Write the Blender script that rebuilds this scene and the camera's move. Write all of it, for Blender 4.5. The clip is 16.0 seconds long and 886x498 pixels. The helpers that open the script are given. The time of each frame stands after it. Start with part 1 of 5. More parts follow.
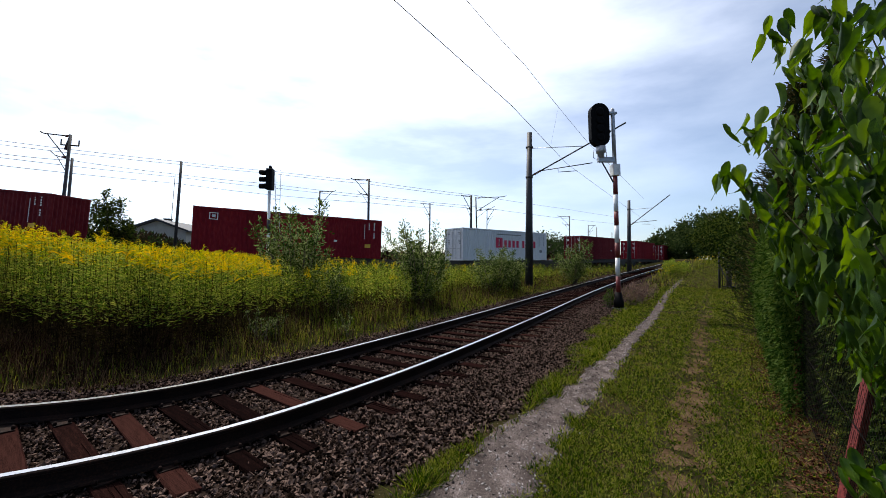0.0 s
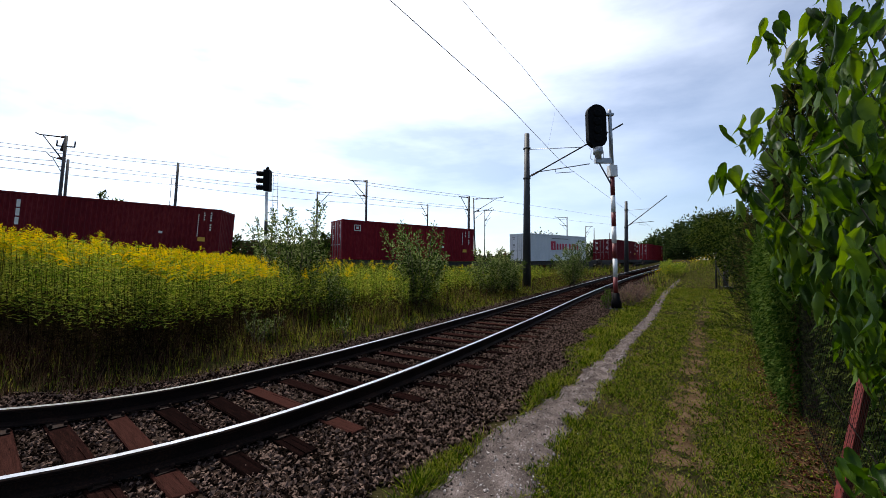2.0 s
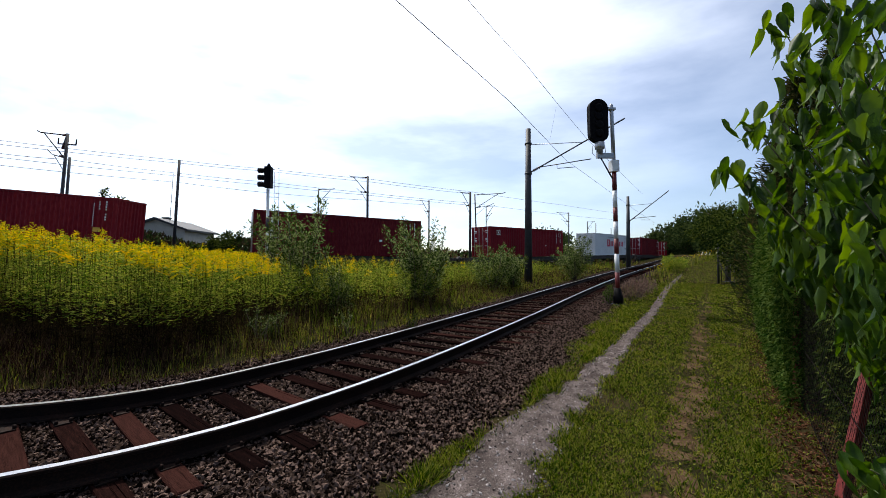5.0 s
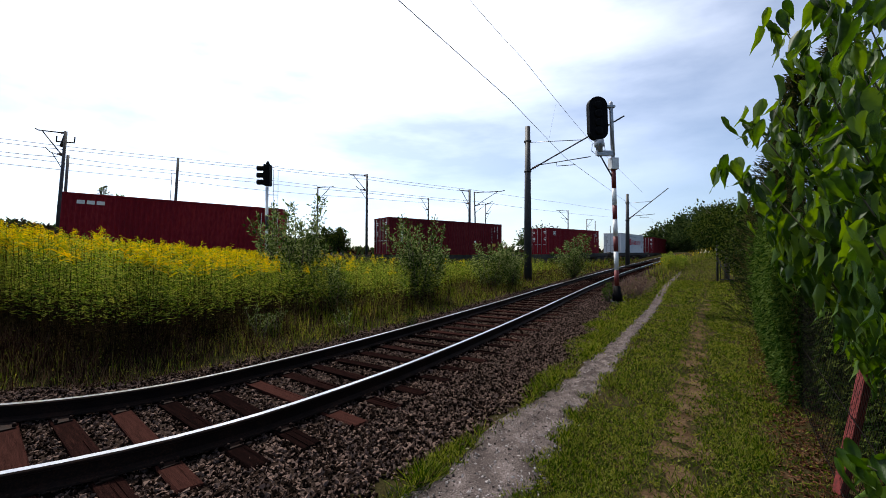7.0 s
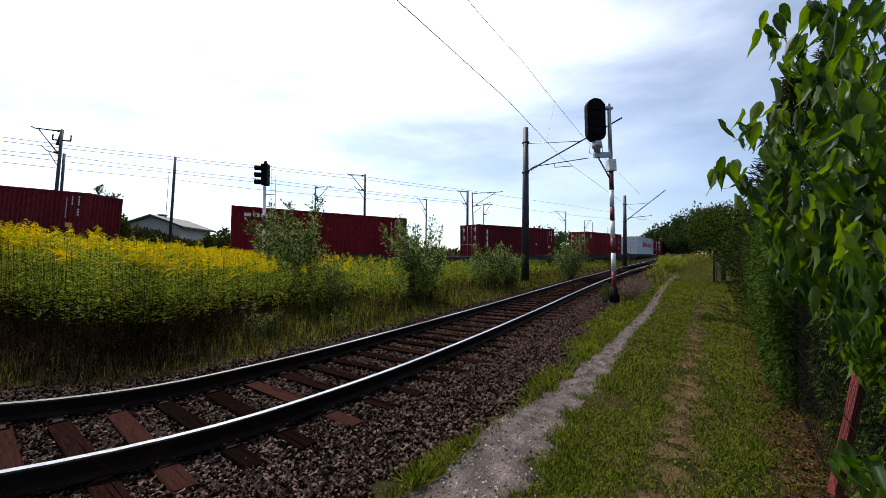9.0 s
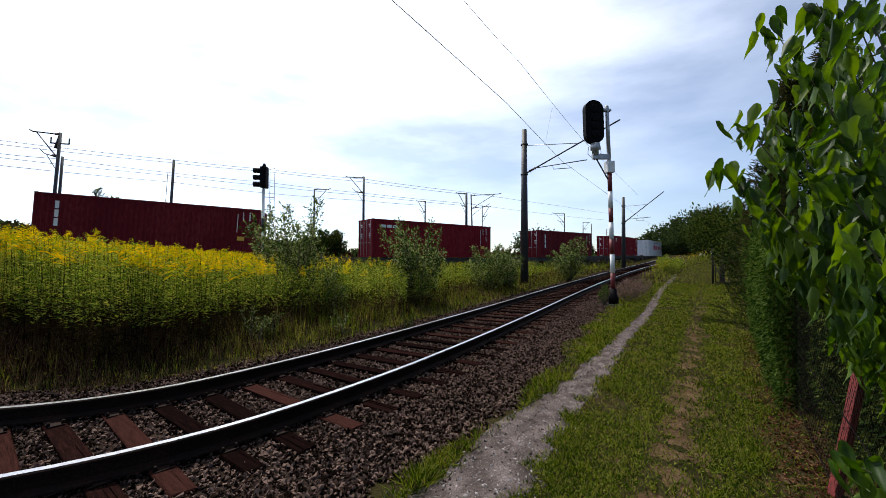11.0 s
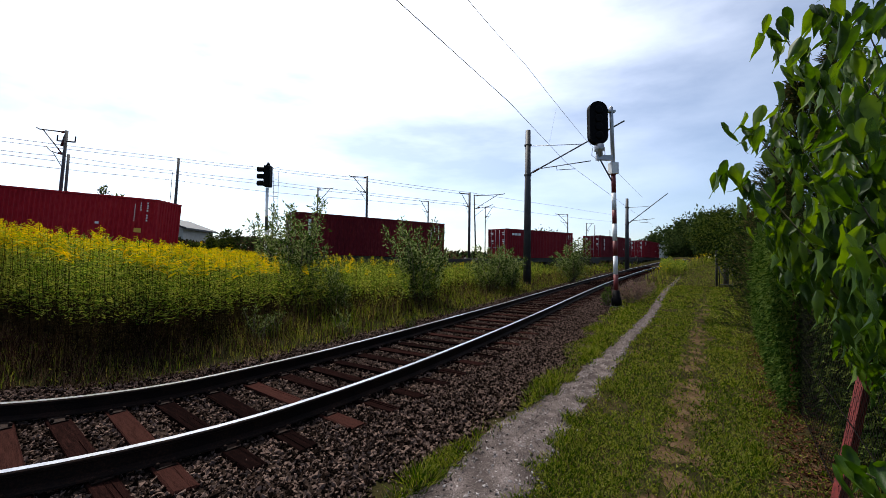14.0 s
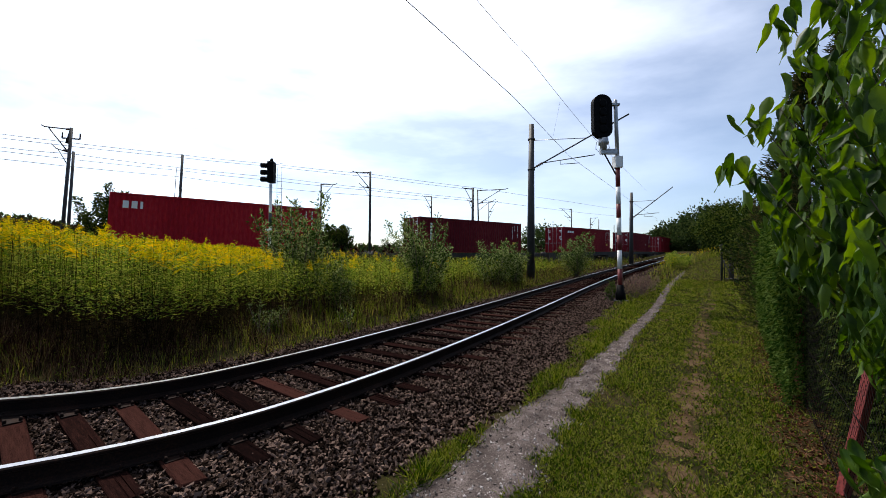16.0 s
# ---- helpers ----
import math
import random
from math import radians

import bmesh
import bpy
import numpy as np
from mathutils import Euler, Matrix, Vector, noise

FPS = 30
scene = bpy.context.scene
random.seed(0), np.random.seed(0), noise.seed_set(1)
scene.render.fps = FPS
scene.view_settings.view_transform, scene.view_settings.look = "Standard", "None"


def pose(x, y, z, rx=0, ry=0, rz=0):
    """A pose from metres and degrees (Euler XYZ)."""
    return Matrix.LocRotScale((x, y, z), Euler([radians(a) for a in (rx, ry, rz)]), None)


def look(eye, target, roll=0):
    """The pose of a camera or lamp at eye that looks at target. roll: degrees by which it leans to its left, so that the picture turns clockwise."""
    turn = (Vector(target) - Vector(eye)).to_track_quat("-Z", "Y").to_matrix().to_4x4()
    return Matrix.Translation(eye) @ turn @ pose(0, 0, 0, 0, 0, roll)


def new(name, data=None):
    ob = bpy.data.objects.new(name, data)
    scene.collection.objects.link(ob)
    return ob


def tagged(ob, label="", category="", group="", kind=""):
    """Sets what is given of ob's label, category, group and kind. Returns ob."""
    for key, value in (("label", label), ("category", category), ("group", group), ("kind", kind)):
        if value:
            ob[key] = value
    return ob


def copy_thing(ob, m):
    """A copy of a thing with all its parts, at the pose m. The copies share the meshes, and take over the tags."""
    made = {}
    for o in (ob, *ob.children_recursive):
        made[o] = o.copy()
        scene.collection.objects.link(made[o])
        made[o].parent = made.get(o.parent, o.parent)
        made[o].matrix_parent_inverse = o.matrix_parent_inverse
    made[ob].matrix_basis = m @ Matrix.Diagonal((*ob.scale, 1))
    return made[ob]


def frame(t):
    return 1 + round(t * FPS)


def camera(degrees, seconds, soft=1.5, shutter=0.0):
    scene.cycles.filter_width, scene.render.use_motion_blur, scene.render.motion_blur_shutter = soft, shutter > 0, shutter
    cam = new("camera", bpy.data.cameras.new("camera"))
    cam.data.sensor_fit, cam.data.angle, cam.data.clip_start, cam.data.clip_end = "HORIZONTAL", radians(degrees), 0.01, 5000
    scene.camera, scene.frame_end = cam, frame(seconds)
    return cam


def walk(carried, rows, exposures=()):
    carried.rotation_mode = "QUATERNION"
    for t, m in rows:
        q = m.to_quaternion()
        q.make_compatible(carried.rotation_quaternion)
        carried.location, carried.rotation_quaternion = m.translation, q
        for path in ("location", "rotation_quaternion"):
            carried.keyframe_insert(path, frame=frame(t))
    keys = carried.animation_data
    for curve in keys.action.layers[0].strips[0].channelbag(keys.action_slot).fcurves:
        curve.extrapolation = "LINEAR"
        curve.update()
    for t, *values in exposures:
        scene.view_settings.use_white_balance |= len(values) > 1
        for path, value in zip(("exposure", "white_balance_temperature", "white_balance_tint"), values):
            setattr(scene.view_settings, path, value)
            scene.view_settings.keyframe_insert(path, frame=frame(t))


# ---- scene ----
VIEW = [
    (0.0, -0.0, 1.72, 0.57),
    (0.5, -0.01, 1.52, 0.63),
    (1.0, -0.18, 1.59, 0.58),
    (1.5, -0.2, 1.83, 0.52),
    (2.0, -0.32, 1.88, 0.47),
    (2.5, -0.09, 1.94, 0.36),
    (3.0, -0.21, 1.86, 0.34),
    (3.5, -0.13, 1.39, 0.28),
    (4.0, -0.11, 1.3, 0.24),
    (6.5, -0.11, 1.24, 0.17),
    (7.0, -0.19, 0.98, 0.17),
    (7.5, -0.34, 1.08, 0.21),
    (8.0, -0.53, 1.15, 0.4),
    (8.5, -0.54, 1.02, 0.31),
    (9.0, -0.52, 1.06, 0.43),
    (11.5, -0.68, 1.39, 0.22),
    (12.0, -0.56, 0.93, 0.44),
    (12.5, -0.45, 1.36, 0.67),
    (13.0, -0.47, 1.69, 0.84),
    (13.5, -0.26, 1.43, 0.77),
    (14.0, -0.26, 1.38, 0.71),
    (14.5, -0.23, 1.08, 0.5),
    (15.0, -0.08, 0.83, 0.44),
    (15.5, -0.17, 0.95, 0.33),
    (16.0, 0.24, 0.66, 0.48),
]


def aim(yaw, pitch, roll):
    return pose(0, 0, 1.6, 90 + pitch, 0, yaw) @ pose(0, 0, 0, 0, 0, roll)


cam = camera(97.3, 16.0, soft=0.7)
walk(cam, [(t, aim(y, p, r)) for t, y, p, r in VIEW], exposures=[(0, 0.0), (16, 0.0)])

# ---- light: late-summer sun ahead and to the side of the walk, thin high cloud ----
SUN_ELEV, SUN_AZ = radians(58), radians(-31)     # azimuth from +y, negative to the west side
world = bpy.data.worlds.new("sky")
scene.world = world
world.use_nodes = True
wn, wl = world.node_tree.nodes, world.node_tree.links
sky = wn.new("ShaderNodeTexSky")
sky.sky_type, sky.sun_disc = "NISHITA", False
sky.sun_elevation, sky.sun_rotation = SUN_ELEV, SUN_AZ
sky.air_density, sky.dust_density, sky.ozone_density = 0.8, 0.9, 2.5
wc = wn.new("ShaderNodeTexCoord")
wm = wn.new("ShaderNodeMapping")
wm.inputs["Rotation"].default_value = (0.25, 0.1, 0.5)
wm.inputs["Scale"].default_value = (0.8, 1.6, 3.2)
wno = wn.new("ShaderNodeTexNoise")
wno.inputs["Scale"].default_value, wno.inputs["Detail"].default_value = 1.6, 6
wno.inputs["Roughness"].default_value = 0.55
wr = wn.new("ShaderNodeValToRGB")
wr.color_ramp.elements[0].position, wr.color_ramp.elements[1].position = 0.38, 0.72
sun_dir = Vector((math.sin(SUN_AZ) * math.cos(SUN_ELEV), math.cos(SUN_AZ) * math.cos(SUN_ELEV), math.sin(SUN_ELEV)))
wdot = wn.new("ShaderNodeVectorMath")
wdot.operation = "DOT_PRODUCT"
wdot.inputs[1].default_value = sun_dir
wmax = wn.new("ShaderNodeMath")
wmax.operation, wmax.inputs[1].default_value = "MAXIMUM", 0.0
wpow = wn.new("ShaderNodeMath")
wpow.operation, wpow.inputs[1].default_value = "POWER", 2.2
wlit = wn.new("ShaderNodeMath")       # thin cloud scatters most of its light forwards
wlit.operation, wlit.inputs[1].default_value = "MULTIPLY", 13.6
wcol = wn.new("ShaderNodeMixRGB")
wcol.blend_type, wcol.inputs[0].default_value = "MULTIPLY", 1.0
wmix = wn.new("ShaderNodeMixRGB")
wmix.blend_type = "ADD"
wmul = wn.new("ShaderNodeMath")
wmul.operation, wmul.inputs[1].default_value, wmul.inputs[2].default_value = "MULTIPLY_ADD", 1.0, 0.4
wl.new(wc.outputs["Generated"], wm.inputs["Vector"])
wl.new(wc.outputs["Generated"], wdot.inputs[0])
wl.new(wdot.outputs["Value"], wmax.inputs[0])
wl.new(wmax.outputs[0], wpow.inputs[0])
wl.new(wpow.outputs[0], wlit.inputs[0])
wl.new(wlit.outputs[0], wcol.inputs[1])
wl.new(wm.outputs[0], wno.inputs["Vector"])
wl.new(wno.outputs["Fac"], wr.inputs[0])
wl.new(wr.outputs[0], wmul.inputs[0])
wl.new(wmul.outputs[0], wcol.inputs[2])
wmix.inputs[0].default_value = 1.0
wl.new(sky.outputs[0], wmix.inputs[1])
wl.new(wcol.outputs[0], wmix.inputs[2])
wl.new(wmix.outputs[0], wn["Background"].inputs[0])
wn["Background"].inputs[1].default_value = 0.138

sun = new("sun", bpy.data.lights.new("sun", "SUN"))
sun.data.energy, sun.data.angle, sun.data.color = 5.0, radians(0.6), (1.0, 0.95, 0.86)
sun.matrix_world = look(sun_dir * 50, (0, 0, 0))


# ---- materials ----
def material(name, colours, rough=0.8, metal=0.0, scale=6.0, fine=60.0, bump=0.3, island=0.0, random_=0.0, trans=0.0,
             spec=0.5, stretch=(1, 1, 1), bump_dist=0.01):
    """Base colour between two or three colours by two scales of noise, shifted per piece."""
    m = bpy.data.materials.new(name)
    m.use_nodes = True
    n, l = m.node_tree.nodes, m.node_tree.links
    b = n["Principled BSDF"]
    tc, mp = n.new("ShaderNodeTexCoord"), n.new("ShaderNodeMapping")
    mp.inputs["Scale"].default_value = stretch
    l.new(tc.outputs["Object"], mp.inputs["Vector"])
    n1, n2 = n.new("ShaderNodeTexNoise"), n.new("ShaderNodeTexNoise")
    n1.inputs["Scale"].default_value, n1.inputs["Detail"].default_value = scale, 5
    n2.inputs["Scale"].default_value, n2.inputs["Detail"].default_value = fine, 4
    for q in (n1, n2):
        l.new(mp.outputs[0], q.inputs["Vector"])
    add = n.new("ShaderNodeMath")
    add.operation, add.inputs[1].default_value = "MULTIPLY_ADD", 0.55
    l.new(n2.outputs["Fac"], add.inputs[0])
    half = n.new("ShaderNodeMath")
    half.operation, half.inputs[1].default_value = "MULTIPLY", 0.45
    l.new(n1.outputs["Fac"], half.inputs[0])
    l.new(half.outputs[0], add.inputs[2])
    last = add
    for kind, amount in (("island", island), ("random", random_)):
        if amount:
            src = n.new("ShaderNodeNewGeometry" if kind == "island" else "ShaderNodeObjectInfo")
            mad = n.new("ShaderNodeMath")
            mad.operation, mad.inputs[1].default_value = "MULTIPLY_ADD", amount
            l.new(src.outputs["Random Per Island" if kind == "island" else "Random"], mad.inputs[0])
            sub = n.new("ShaderNodeMath")
            sub.operation, sub.inputs[1].default_value = "SUBTRACT", amount / 2
            l.new(last.outputs[0], sub.inputs[0])
            l.new(sub.outputs[0], mad.inputs[2])
            last = mad
    ramp_ = n.new("ShaderNodeValToRGB")
    e = ramp_.color_ramp.elements
    e[0].position, e[0].color = 0.3, (*colours[0], 1)
    e[1].position, e[1].color = 0.7, (*colours[-1], 1)
    if len(colours) == 3:
        mid = e.new(0.5)
        mid.color = (*colours[1], 1)
    l.new(last.outputs[0], ramp_.inputs[0])
    l.new(ramp_.outputs[0], b.inputs["Base Color"])
    b.inputs["Roughness"].default_value, b.inputs["Metallic"].default_value = rough, metal
    b.inputs["Specular IOR Level"].default_value = spec
    if bump:
        bp = n.new("ShaderNodeBump")
        bp.inputs["Strength"].default_value, bp.inputs["Distance"].default_value = bump, bump_dist
        l.new(add.outputs[0], bp.inputs["Height"])
        l.new(bp.outputs[0], b.inputs["Normal"])
    if trans:
        tr, mx = n.new("ShaderNodeBsdfTranslucent"), n.new("ShaderNodeMixShader")
        hs = n.new("ShaderNodeHueSaturation")
        hs.inputs["Hue"].default_value, hs.inputs["Saturation"].default_value, hs.inputs["Value"].default_value = 0.485, 1.15, 1.5
        l.new(ramp_.outputs[0], hs.inputs["Color"])
        l.new(hs.outputs[0], tr.inputs["Color"])
        mx.inputs[0].default_value = trans
        l.new(b.outputs[0], mx.inputs[1])
        l.new(tr.outputs[0], mx.inputs[2])
        l.new(mx.outputs[0], n["Material Output"].inputs["Surface"])
    return m


GRASS = material("grass_blade", [(0.014, 0.034, 0.003), (0.06, 0.1, 0.009), (0.16, 0.17, 0.035)], 0.6, island=0.75, bump=0, trans=0.4, scale=0.8, fine=3, spec=0.0)
WEED = material("tall_grass_blade", [(0.04, 0.07, 0.01), (0.1, 0.135, 0.02), (0.21, 0.19, 0.05)], 0.6, island=0.5, bump=0, trans=0.45, scale=0.5, fine=2, spec=0.0)
# Dry stalk browns taken near-black: the shade at the goldenrod's foot is in them
DRY_SHADED = material("dry_shaded_stalk", [(0.009, 0.005, 0.003), (0.028, 0.016, 0.009), (0.1, 0.066, 0.04)], 0.8, island=0.6, bump=0, trans=0.2, scale=1, fine=4, spec=0.0)
DRY_PINK = material("dry_seed_head", [(0.05, 0.03, 0.025), (0.13, 0.085, 0.07), (0.24, 0.17, 0.13)], 0.85, island=0.6, bump=0, trans=0.25, scale=1, fine=4, spec=0.0)
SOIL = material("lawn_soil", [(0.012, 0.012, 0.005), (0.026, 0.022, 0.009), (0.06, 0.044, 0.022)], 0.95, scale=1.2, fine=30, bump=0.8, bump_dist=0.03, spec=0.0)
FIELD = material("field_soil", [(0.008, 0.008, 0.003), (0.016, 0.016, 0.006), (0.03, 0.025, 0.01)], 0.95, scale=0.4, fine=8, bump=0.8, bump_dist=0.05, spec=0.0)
GRAVEL = material("path_gravel", [(0.018, 0.014, 0.013), (0.075, 0.06, 0.055), (0.23, 0.19, 0.18)], 0.9, scale=5, fine=120, bump=1.0, bump_dist=0.02, spec=0.0)
PEBBLE = material("pebble", [(0.035, 0.03, 0.028), (0.14, 0.125, 0.12), (0.34, 0.31, 0.3)], 0.85, island=0.9, scale=8, fine=60, bump=0.3, spec=0.0)
DIRT = material("bare_earth", [(0.024, 0.014, 0.007), (0.06, 0.038, 0.021), (0.12, 0.08, 0.048)], 0.95, scale=3, fine=40, bump=0.7, bump_dist=0.02, spec=0.0)
BALLAST = material("ballast_bed", [(0.008, 0.005, 0.004), (0.022, 0.015, 0.012), (0.055, 0.04, 0.034)], 0.9, scale=9, fine=35, bump=1.0, bump_dist=0.04, spec=0.0)
STONE = material("ballast_stone", [(0.006, 0.004, 0.003), (0.027, 0.0165, 0.0125), (0.13, 0.087, 0.07)], 0.85, island=0.95, scale=12, fine=90, bump=0.4, spec=0.0)
SLEEPER = material("tarred_timber", [(0.004, 0.0022, 0.0021), (0.013, 0.0058, 0.005), (0.034, 0.0138, 0.011)], 0.75, random_=0.42, scale=3, fine=22, bump=0.9, stretch=(14, 1.2, 14), bump_dist=0.012, spec=0.0)
RUST = material("rusty_rail_side", [(0.004, 0.003, 0.003), (0.01, 0.006, 0.005), (0.03, 0.014, 0.009)], 0.8, 0.2, scale=5, fine=70, bump=0.4, spec=0.1)
STEEL = material("polished_rail_head", [(0.42, 0.42, 0.45), (0.72, 0.72, 0.75)], 0.28, 1.0, scale=2, fine=30, bump=0.05)
REDS = [material("container_red", c, 0.7, scale=0.5, fine=9, bump=0.12, spec=0.1, stretch=(1, 1, 0.35)) for c in (
    [(0.12, 0.006, 0.011), (0.17, 0.008, 0.015), (0.24, 0.02, 0.024)],
    [(0.075, 0.006, 0.01), (0.115, 0.008, 0.013), (0.17, 0.022, 0.024)],
    [(0.23, 0.006, 0.012), (0.32, 0.009, 0.018), (0.38, 0.022, 0.028)])]
GREY = material("container_pale_grey", [(0.5, 0.51, 0.53), (0.62, 0.63, 0.65), (0.7, 0.7, 0.7)], 0.55, scale=0.6, fine=10, bump=0.12, spec=0.35)
GREYDARK = material("container_gasket", [(0.12, 0.12, 0.13), (0.25, 0.25, 0.26)], 0.6, scale=3, fine=30, bump=0.1)
MARK = material("white_marking", [(0.6, 0.6, 0.58), (0.8, 0.8, 0.78)], 0.6, scale=4, fine=50, bump=0)
MARKRED = material("crimson_marking", [(0.45, 0.008, 0.05), (0.55, 0.015, 0.07)], 0.6, scale=4, fine=50, bump=0)
MARKYEL = material("yellow_marking", [(0.55, 0.3, 0.03), (0.65, 0.38, 0.04)], 0.6, scale=4, fine=50, bump=0)
WAGON = material("grimy_wagon_steel", [(0.014, 0.0126, 0.0119), (0.035, 0.0294, 0.0266), (0.07, 0.0525, 0.042)], 0.8, 0.1, scale=3, fine=30, bump=0.3)
CONCRETE = material("weathered_concrete", [(0.14, 0.125, 0.12), (0.22, 0.2, 0.19), (0.3, 0.28, 0.26)], 0.9, scale=2, fine=40, bump=0.4, stretch=(1, 1, 0.4))
MASTDARK = material("dark_mast_steel", [(0.018, 0.018, 0.0204), (0.036, 0.036, 0.0396), (0.06, 0.057, 0.057)], 0.6, 0.3, scale=4, fine=40, bump=0.15)
GALV = material("galvanised_steel", [(0.3, 0.31, 0.33), (0.45, 0.46, 0.48)], 0.45, 0.5, scale=6, fine=60, bump=0.1)
WHITEP = material("white_mast_paint", [(0.55, 0.55, 0.54), (0.72, 0.72, 0.7), (0.8, 0.8, 0.78)], 0.5, scale=5, fine=50, bump=0.1)
REDP = material("faded_red_paint", [(0.07, 0.006, 0.006), (0.14, 0.011, 0.01), (0.2, 0.03, 0.025)], 0.55, scale=5, fine=50, bump=0.1)
BLACKP = material("black_signal_enamel", [(0.003, 0.003, 0.0035), (0.007, 0.0065, 0.007)], 0.6, scale=8, fine=60, bump=0.1, spec=0.05)
WIRE = material("copper_wire_dull", [(0.25, 0.25, 0.28), (0.36, 0.36, 0.4)], 0.5, 0.4, scale=5, fine=30, bump=0)
INSUL = material("brown_porcelain", [(0.1, 0.045, 0.03), (0.16, 0.07, 0.045)], 0.25, scale=10, fine=40, bump=0)
BARK = material("bark", [(0.03, 0.024, 0.018), (0.08, 0.06, 0.045), (0.13, 0.1, 0.08)], 0.95, scale=6, fine=50, bump=0.8, stretch=(1, 1, 0.3))
TWIG = material("green_twig", [(0.05, 0.05, 0.02), (0.1, 0.085, 0.04)], 0.8, scale=8, fine=60, bump=0.2)
LILAC = material("lilac_leaf", [(0.012, 0.034, 0.003), (0.034, 0.08, 0.006), (0.08, 0.14, 0.014)], 0.5, island=0.5, random_=0.5, bump=0.35, trans=0.45, spec=0.28, scale=4, fine=45, bump_dist=0.004)
WILLOW = material("willow_leaf", [(0.016, 0.036, 0.008), (0.055, 0.085, 0.022), (0.2, 0.23, 0.1)], 0.55, island=0.6, bump=0, trans=0.4, scale=2, fine=9, spec=0.0)
DARKLEAF = material("dense_leaf", [(0.01, 0.02, 0.005), (0.024, 0.042, 0.009), (0.07, 0.09, 0.02)], 0.55, island=0.7, bump=0, trans=0.2, scale=1.5, fine=6, spec=0.0)
IVY = material("hedge_leaf", [(0.014, 0.034, 0.006), (0.034, 0.066, 0.012), (0.075, 0.11, 0.026)], 0.55, island=0.7, bump=0, trans=0.25, scale=2, fine=9, spec=0.0)
CONIFER = material("conifer_spray", [(0.012, 0.021, 0.0072), (0.024, 0.036, 0.012), (0.06, 0.051, 0.021)], 0.7, island=0.5, bump=0, trans=0.2, scale=1.6, fine=6, spec=0.0)
FARLEAF = material("far_tree_leaf", [(0.0175, 0.0315, 0.0112), (0.0315, 0.0525, 0.0182), (0.056, 0.077, 0.028)], 0.7, island=0.6, bump=0, trans=0.3, scale=0.3, fine=2, spec=0.0)
ROD_LEAF = material("goldenrod_leaf", [(0.05, 0.1, 0.016), (0.14, 0.2, 0.034), (0.3, 0.32, 0.07)], 0.6, island=0.6, bump=0, trans=0.42, scale=0.5, fine=3, spec=0.0)
LITTER = material("dead_leaf", [(0.02, 0.009, 0.005), (0.06, 0.025, 0.013), (0.13, 0.062, 0.034)], 0.85, island=0.8, bump=0, trans=0.1, scale=2, fine=9, spec=0.0)
# Brown of withered lower leaves, near-black to hold the shade inside the stand
ROD_SHADED = material("shaded_withered_leaf", [(0.008, 0.006, 0.003), (0.018, 0.014, 0.006), (0.04, 0.028, 0.012)], 0.8, island=0.6, bump=0, trans=0.15, scale=0.6, fine=3, spec=0.0)
ROD_BLOOM = material("goldenrod_bloom", [(0.2, 0.23, 0.014), (0.4, 0.36, 0.014), (0.62, 0.4, 0.012)], 0.7, island=0.6, bump=0, trans=0.4, scale=0.5, fine=3, spec=0.0)
PLASTER = material("house_plaster", [(0.35, 0.31, 0.26), (0.5, 0.46, 0.4)], 0.9, scale=1, fine=20, bump=0.2)
GLASSDARK = material("dark_window_glass", [(0.02, 0.025, 0.03), (0.04, 0.045, 0.05)], 0.1, scale=1, fine=4, bump=0)
FENCERED = material("rust_red_fence_paint", [(0.04, 0.004, 0.003), (0.13, 0.01, 0.008), (0.21, 0.025, 0.018)], 0.7, scale=9, fine=60, bump=0.4)
FENCEWIRE = material("old_fence_wire", [(0.006, 0.005, 0.005), (0.014, 0.012, 0.011)], 0.95, 0.0, spec=0.0, scale=9, fine=60, bump=0.1)


# ---- mesh helpers ----
def mesh_of(name, bm, mat):
    me = bpy.data.meshes.new(name)
    bm.to_mesh(me)
    bm.free()
    for m in (mat if isinstance(mat, (list, tuple)) else [mat]):
        me.materials.append(m)
    return me


def part(name, bm, mat, parent=None, label=""):
    me = bm if isinstance(bm, bpy.types.Mesh) else mesh_of(name, bm, mat)
    ob = new(name, me)
    ob.parent = parent
    return tagged(ob, label)


def thing(name, m, label, category, group="", kind=""):
    ob = new(name)
    ob.empty_display_size = 0.2
    ob.matrix_basis = m
    return tagged(ob, label, category, group, kind)


def box(bm, lo, hi, bevel=0.0):
    r = bmesh.ops.create_cube(bm, size=1.0, matrix=Matrix.Translation((Vector(lo) + Vector(hi)) / 2) @ Matrix.Diagonal((*(Vector(hi) - Vector(lo)), 1)))
    if bevel:
        es = list({e for v in r["verts"] for e in v.link_edges})
        bmesh.ops.bevel(bm, geom=es, offset=bevel, segments=2, affect="EDGES", profile=0.6)
    return bm


def boxes(*items, bevel=0.0):
    bm = bmesh.new()
    for lo, hi in items:
        box(bm, lo, hi, bevel)
    return bm


